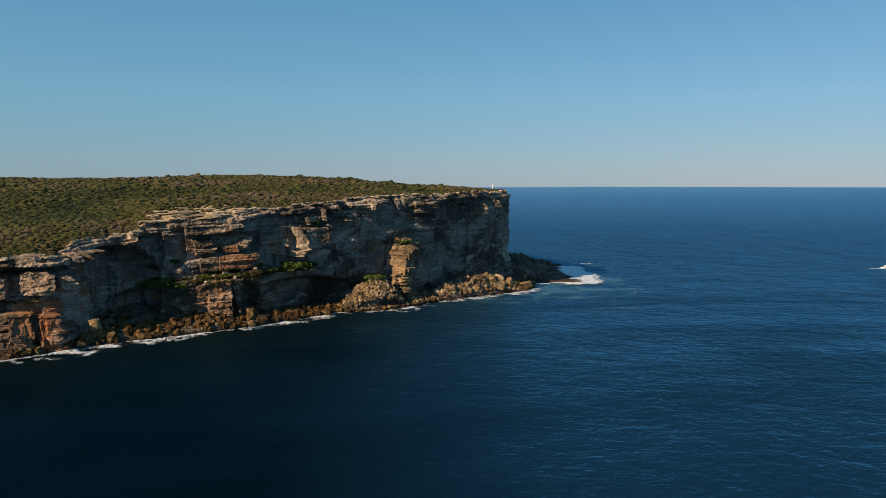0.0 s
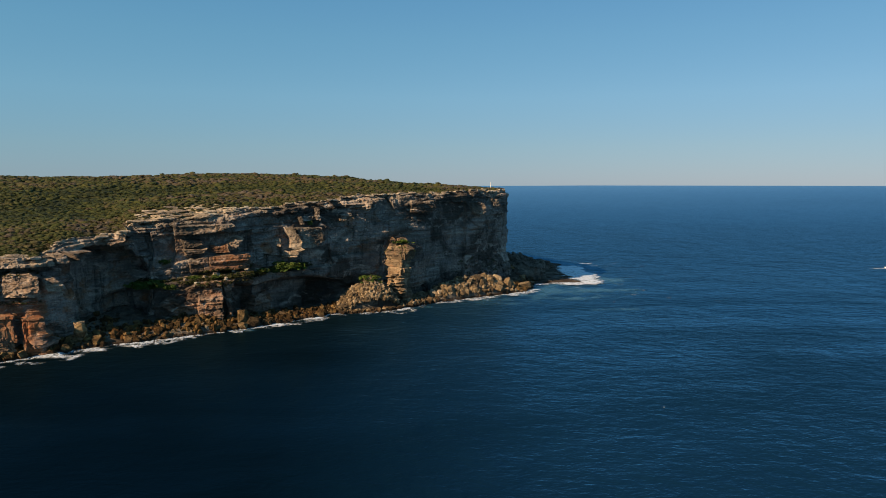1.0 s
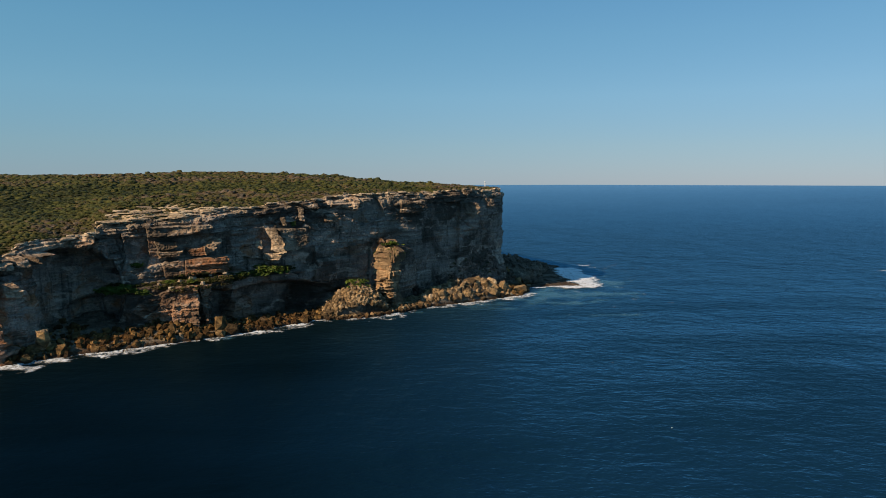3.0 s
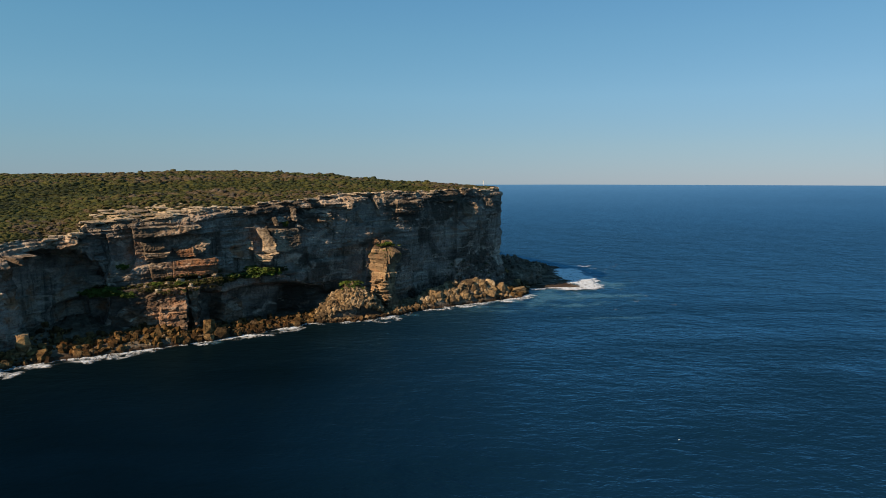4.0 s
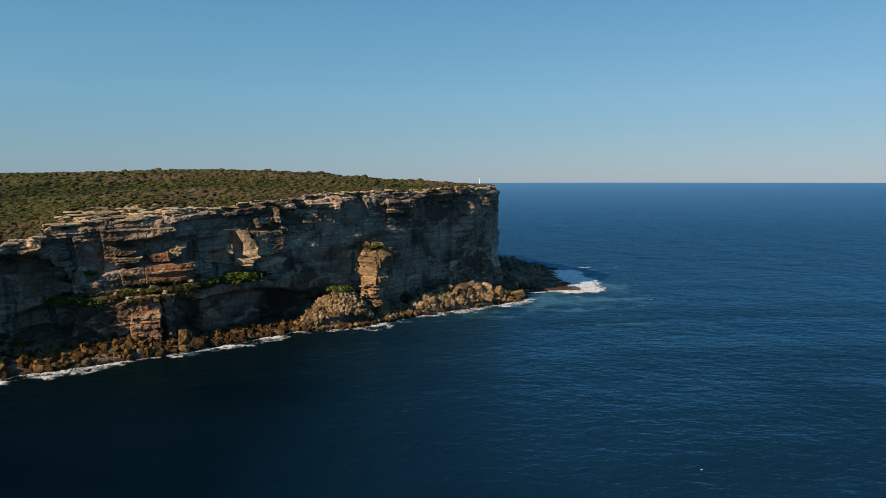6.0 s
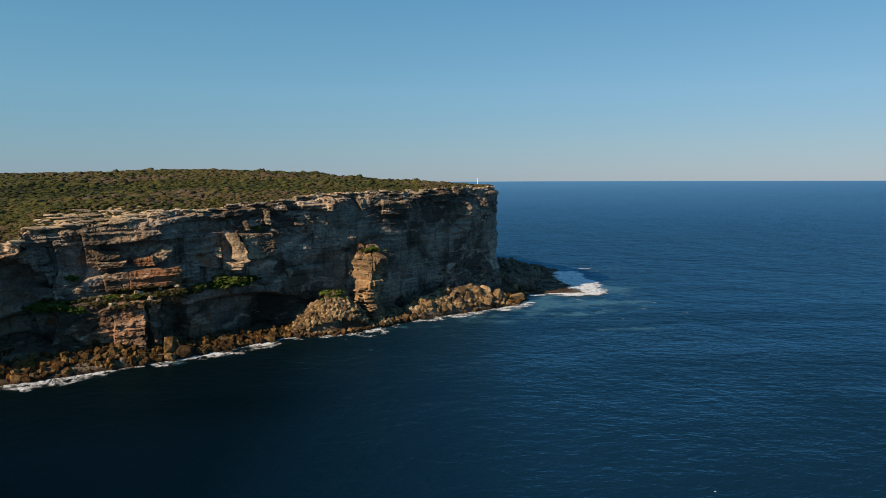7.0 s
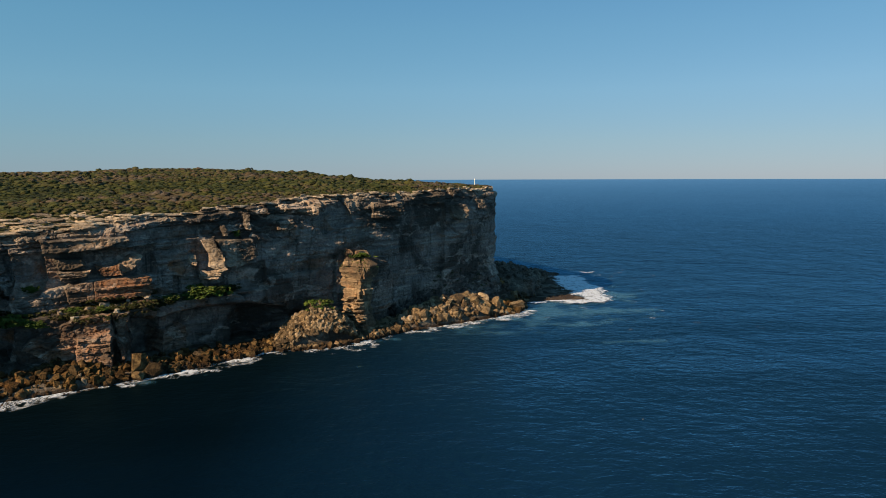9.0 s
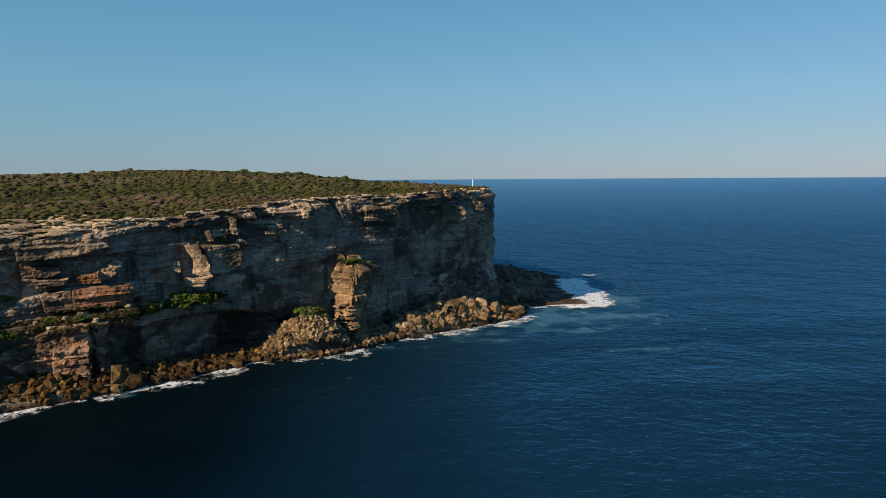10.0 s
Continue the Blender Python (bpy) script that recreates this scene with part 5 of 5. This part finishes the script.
def foam_sheet(name, label, spread, cut, lift, material, seed):
    """A torn sheet of foam along the waterline, denser towards the rocks."""
    idx = np.arange(int(s_of(-230) / STEP), int((S_TIP + 60) / STEP))
    s = S[idx]
    wide = spread(s)
    g = np.linspace(0, 1, 40)
    u = REACH[idx][:, None] - 2.5 + g[None] * (wide + 2.5)[:, None]
    p = LINE[idx][:, None] + OUT[idx][:, None] * u[..., None]
    f = 0.8 * fbm(p[..., 0] / 6.0, p[..., 1] / 6.0, seed=seed, octaves=5) + (0.22 * vnoise(s / 9.0, s * 0, seed=seed + 1) + 0.12 * smooth(s_of(0), s_of(30), s))[:, None] + cut(g)[None]
    z = lift + 0.25 * np.clip(f, 0, 1)
    P = np.concatenate([p, z[..., None]], -1).reshape(-1, 3)
    faces = np.array(grid_faces(len(idx), len(g)))
    keep = f.reshape(-1)[faces].mean(1) > -0.05
    faces = faces[keep]
    used = np.unique(faces)
    remap = np.zeros(len(P), int)
    remap[used] = np.arange(len(used))
    ob = mesh_object(name, P[used].tolist(), remap[faces].tolist(), material, smooth_shade=True)
    density(ob, f.reshape(-1)[used])
    return tagged(ob, label, "foam", kind="stuff")


def surf_width(s):
    w = 11.0 + 3.0 * smooth(s_of(-60), s_of(-110), s) + 7.0 * vnoise(s / 14.0, s * 0, seed=71) + 2 * vnoise(s / 5.0, s * 0, seed=72)
    return np.maximum(w, 1.5) - 6 * smooth(S_TIP - 2, S_TIP + 14, s)


foam_sheet("sea_foam", "white broken surf foaming along the foot of the rocks", surf_width, lambda g: np.interp(g, (0, 0.22, 0.5, 1), (1.2, 0.7, 0.3, -0.25)), 0.06, FOAM, 73)


def foam_field(name, label, box, blobs, size, gain, lift, material, seed, category):
    """Torn patches on the water round some centres: x, y, radius along x, radius along y."""
    x, y = np.meshgrid(np.arange(box[0], box[1], 0.8), np.arange(box[2], box[3], 0.8), indexing="ij")
    f = -1.0 + size * fbm(x / 7.0, y / 7.0, seed=seed, octaves=6)
    for bx, by, rx, ry in blobs:
        f = f + gain * np.exp(-(((x - bx) / rx) ** 2) - ((y - by) / ry) ** 2)
    P = np.stack([x, y, lift + 0.3 * np.clip(f, 0, 0.6)], -1).reshape(-1, 3)
    faces = np.array(grid_faces(*x.shape))
    faces = faces[f.reshape(-1)[faces].mean(1) > -0.1]
    used = np.unique(faces)
    remap = np.zeros(len(P), int)
    remap[used] = np.arange(len(used))
    ob = mesh_object(name, P[used].tolist(), remap[faces].tolist(), material, smooth_shade=True)
    density(ob, f.reshape(-1)[used])
    return tagged(ob, label, category, kind="stuff")


POINT_SURF = ((156, 594, 9, 12), (152, 614, 9, 16), (158, 640, 9, 12), (152, 575, 9, 12), (148, 552, 9, 10), (136, 540, 10, 6), (152, 578, 10, 8), (152, 602, 9, 10), (150, 622, 9, 8), (148, 644, 8, 8), (146, 566, 12, 8), (140, 606, 12, 18), (136, 588, 10, 10), (128, 533, 10, 4), (150, 546, 8, 8), (142, 567, 7, 8), (150, 590, 8, 14), (154, 640, 9, 12), (140, 537, 9, 4), (172, 668, 9, 5), (122, 541, 11, 2), (106, 537, 8, 3), (94, 508, 9, 3), (46, 469, 9, 3), (60, 478, 9, 3.5), (74, 487, 10, 3.5), (88, 496, 8, 3.5), (30, 460, 7, 2.5))
foam_field("wave_foam", "white breaking surf spread round the rocky point", (20, 225, 450, 690), POINT_SURF, 1.0, 2.3, 0.7, FOAM, 91, "foam")
# aerated water; the widest patches also paint in brighter lit water
foam_field("churned_water", "pale turquoise aerated water behind breaking surf at the point", (-100, 270, 370, 700),
           ((136, 548, 30, 22), (160, 556, 30, 20), (124, 500, 44, 26), (66, 460, 26, 9), (24, 446, 20, 6), (156, 610, 26, 46), (104, 524, 18, 14), (150, 507, 34, 8), (84, 490, 24, 10), (112, 474, 30, 7), (60, 474, 12, 5), (115, 455, 24, 4), (140, 432, 30, 4), (-60, 402, 8, 4), (-85, 382, 7, 4)), 0.8, 1.3, 0.03, CHURN, 95, "water")


# ---- beacon ----
def beacon():
    x, y = 67.3, 548.0
    z = 74.6
    root = tagged(new("navigation_beacon"), "slim white navigation beacon post standing on the headland's point", "beacon")
    root.location = (x, y, z)
    bm = bmesh.new()
    bmesh.ops.create_cone(bm, cap_ends=True, segments=12, radius1=0.9, radius2=0.8, depth=0.6, matrix=Matrix.Translation((0, 0, 0.1)))
    part("plinth", bm, CAP, root, "pale stone plinth")
    bm = bmesh.new()
    bmesh.ops.create_cone(bm, cap_ends=True, segments=14, radius1=0.26, radius2=0.18, depth=4.2, matrix=Matrix.Translation((0, 0, 2.4)))
    part("post", bm, WHITE, root)
    bm = bmesh.new()
    bmesh.ops.create_cone(bm, cap_ends=True, segments=14, radius1=0.36, radius2=0.36, depth=0.12, matrix=Matrix.Translation((0, 0, 4.55)))
    bmesh.ops.create_cone(bm, cap_ends=True, segments=14, radius1=0.26, radius2=0.26, depth=0.6, matrix=Matrix.Translation((-0.1, 0, 4.9)))
    part("lantern", bm, WHITE, root)


beacon()


# ---- lone tree on the skyline ----
def tree(x, y, z, high, seed):
    rng = random.Random(seed)
    root = tagged(new("tree"), "small dark wind-bent tree standing above the heath", "tree")
    root.location = (x, y, z)
    bm = bmesh.new()
    bmesh.ops.create_cone(bm, cap_ends=True, segments=8, radius1=0.22, radius2=0.1, depth=high * 0.6, matrix=Matrix.Translation((0, 0, high * 0.3)))
    for k in range(5):
        m = Matrix.Translation((0, 0, high * 0.55)) @ Euler((rng.uniform(0.5, 1.0), 0, 1.26 * k)).to_matrix().to_4x4() @ Matrix.Translation((0, 0, high * 0.15))
        bmesh.ops.create_cone(bm, cap_ends=True, segments=6, radius1=0.09, radius2=0.03, depth=high * 0.35, matrix=m)
    part("trunk", bm, BARK, root)
    rows = [(rng.gauss(0, 0.5), rng.gauss(0, 0.5), high * rng.uniform(0.4, 0.75), rng.uniform(1.2, 2.2), rng.uniform(1.2, 2.0), rng.uniform(0.0, 0.4)) for _ in range(14)]
    crown = scrub_object("crown", rows, LEAF, 40, seed)
    crown.parent = root
    return root


_near = min(GROUND.data.vertices, key=lambda v: (v.co.x + 339.3) ** 2 + (v.co.y - 729.8) ** 2).co
tree(_near.x, _near.y, _near.z - 0.3, 4.4, 3)


# ---- motor boat out at sea ----
def boat(x, y, heading):
    root = tagged(new("motor_boat"), "small white motor boat with a low cabin under way", "boat")
    root.matrix_basis = pose(x, y, 0.0, 0, 0, heading)
    bm = bmesh.new()
    rings = []
    for t in np.linspace(0, 1, 9):
        half = 1.5 * (1 - max(t - 0.45, 0) ** 2 / 0.32) if t < 1 else 0.05
        lift = 0.5 * t * t
        px = -4.5 + 9 * t
        rings.append([bm.verts.new(c) for c in ((px, -half, 1.2 + lift), (px, -half * 0.75, 0.0), (px, 0, -0.4 + 0.6 * lift), (px, half * 0.75, 0.0), (px, half, 1.2 + lift))])
    for a, b in zip(rings, rings[1:]):
        for k in range(4):
            bm.faces.new((a[k], a[k + 1], b[k + 1], b[k]))
        bm.faces.new((a[4], a[0], b[0], b[4]))
    bm.faces.new(rings[0])
    part("hull", bm, WHITE, root)
    bm = bmesh.new()
    bmesh.ops.create_cube(bm, size=1, matrix=Matrix.Translation((0.2, 0, 1.9)) @ Matrix.Diagonal((3.2, 2.0, 1.5, 1)))
    bmesh.ops.bevel(bm, geom=list(bm.edges), offset=0.25, segments=2, affect="EDGES")
    part("cabin", bm, WHITE, root)
    bm = bmesh.new()
    bmesh.ops.create_cube(bm, size=1, matrix=Matrix.Translation((0.25, 0, 2.1)) @ Matrix.Diagonal((3.3, 2.05, 0.45, 1)))
    part("window", bm, DARK, root, "dark tinted cabin windows")
    return root


DARK = plain("tinted_glass", (0.02, 0.025, 0.03), 0.15)
boat(452, 624, 8)
foam_field("boat_wake", "short white wake trailing a boat on open water", (425, 462, 612, 636), ((445, 623, 8, 2.2), (436, 622, 8, 1.6)), 0.6, 1.7, 0.06, FOAM, 97, "foam")


# ---- whitecaps ----
def whitecaps():
    rng = np.random.default_rng(77)
    verts, faces = [], []
    for _ in range(7):
        y = rng.uniform(150, 1500)
        x = rng.uniform(0.05, 0.75) * y + (60 if y > 400 else 0)
        n = 9
        a = np.linspace(0, 2 * math.pi, n, endpoint=False)
        r = rng.uniform(0.5, 1.2, n) * rng.uniform(0.08, 0.16) * (1 + y / 700)
        at = len(verts)
        verts += [(x + 2.2 * q * math.cos(b), y + 0.7 * q * math.sin(b), 0.12 + 0.1 * math.sin(b)) for q, b in zip(r, a)] + [(x, y, 0.28)]
        faces += [(at + k, at + (k + 1) % n, at + n) for k in range(n)]
    ob = mesh_object("whitecaps", verts, faces, FOAM)
    density(ob, np.full(len(verts), 0.8))
    tagged(ob, "few small white wave crests scattered on the open sea", "foam", kind="stuff")


whitecaps()
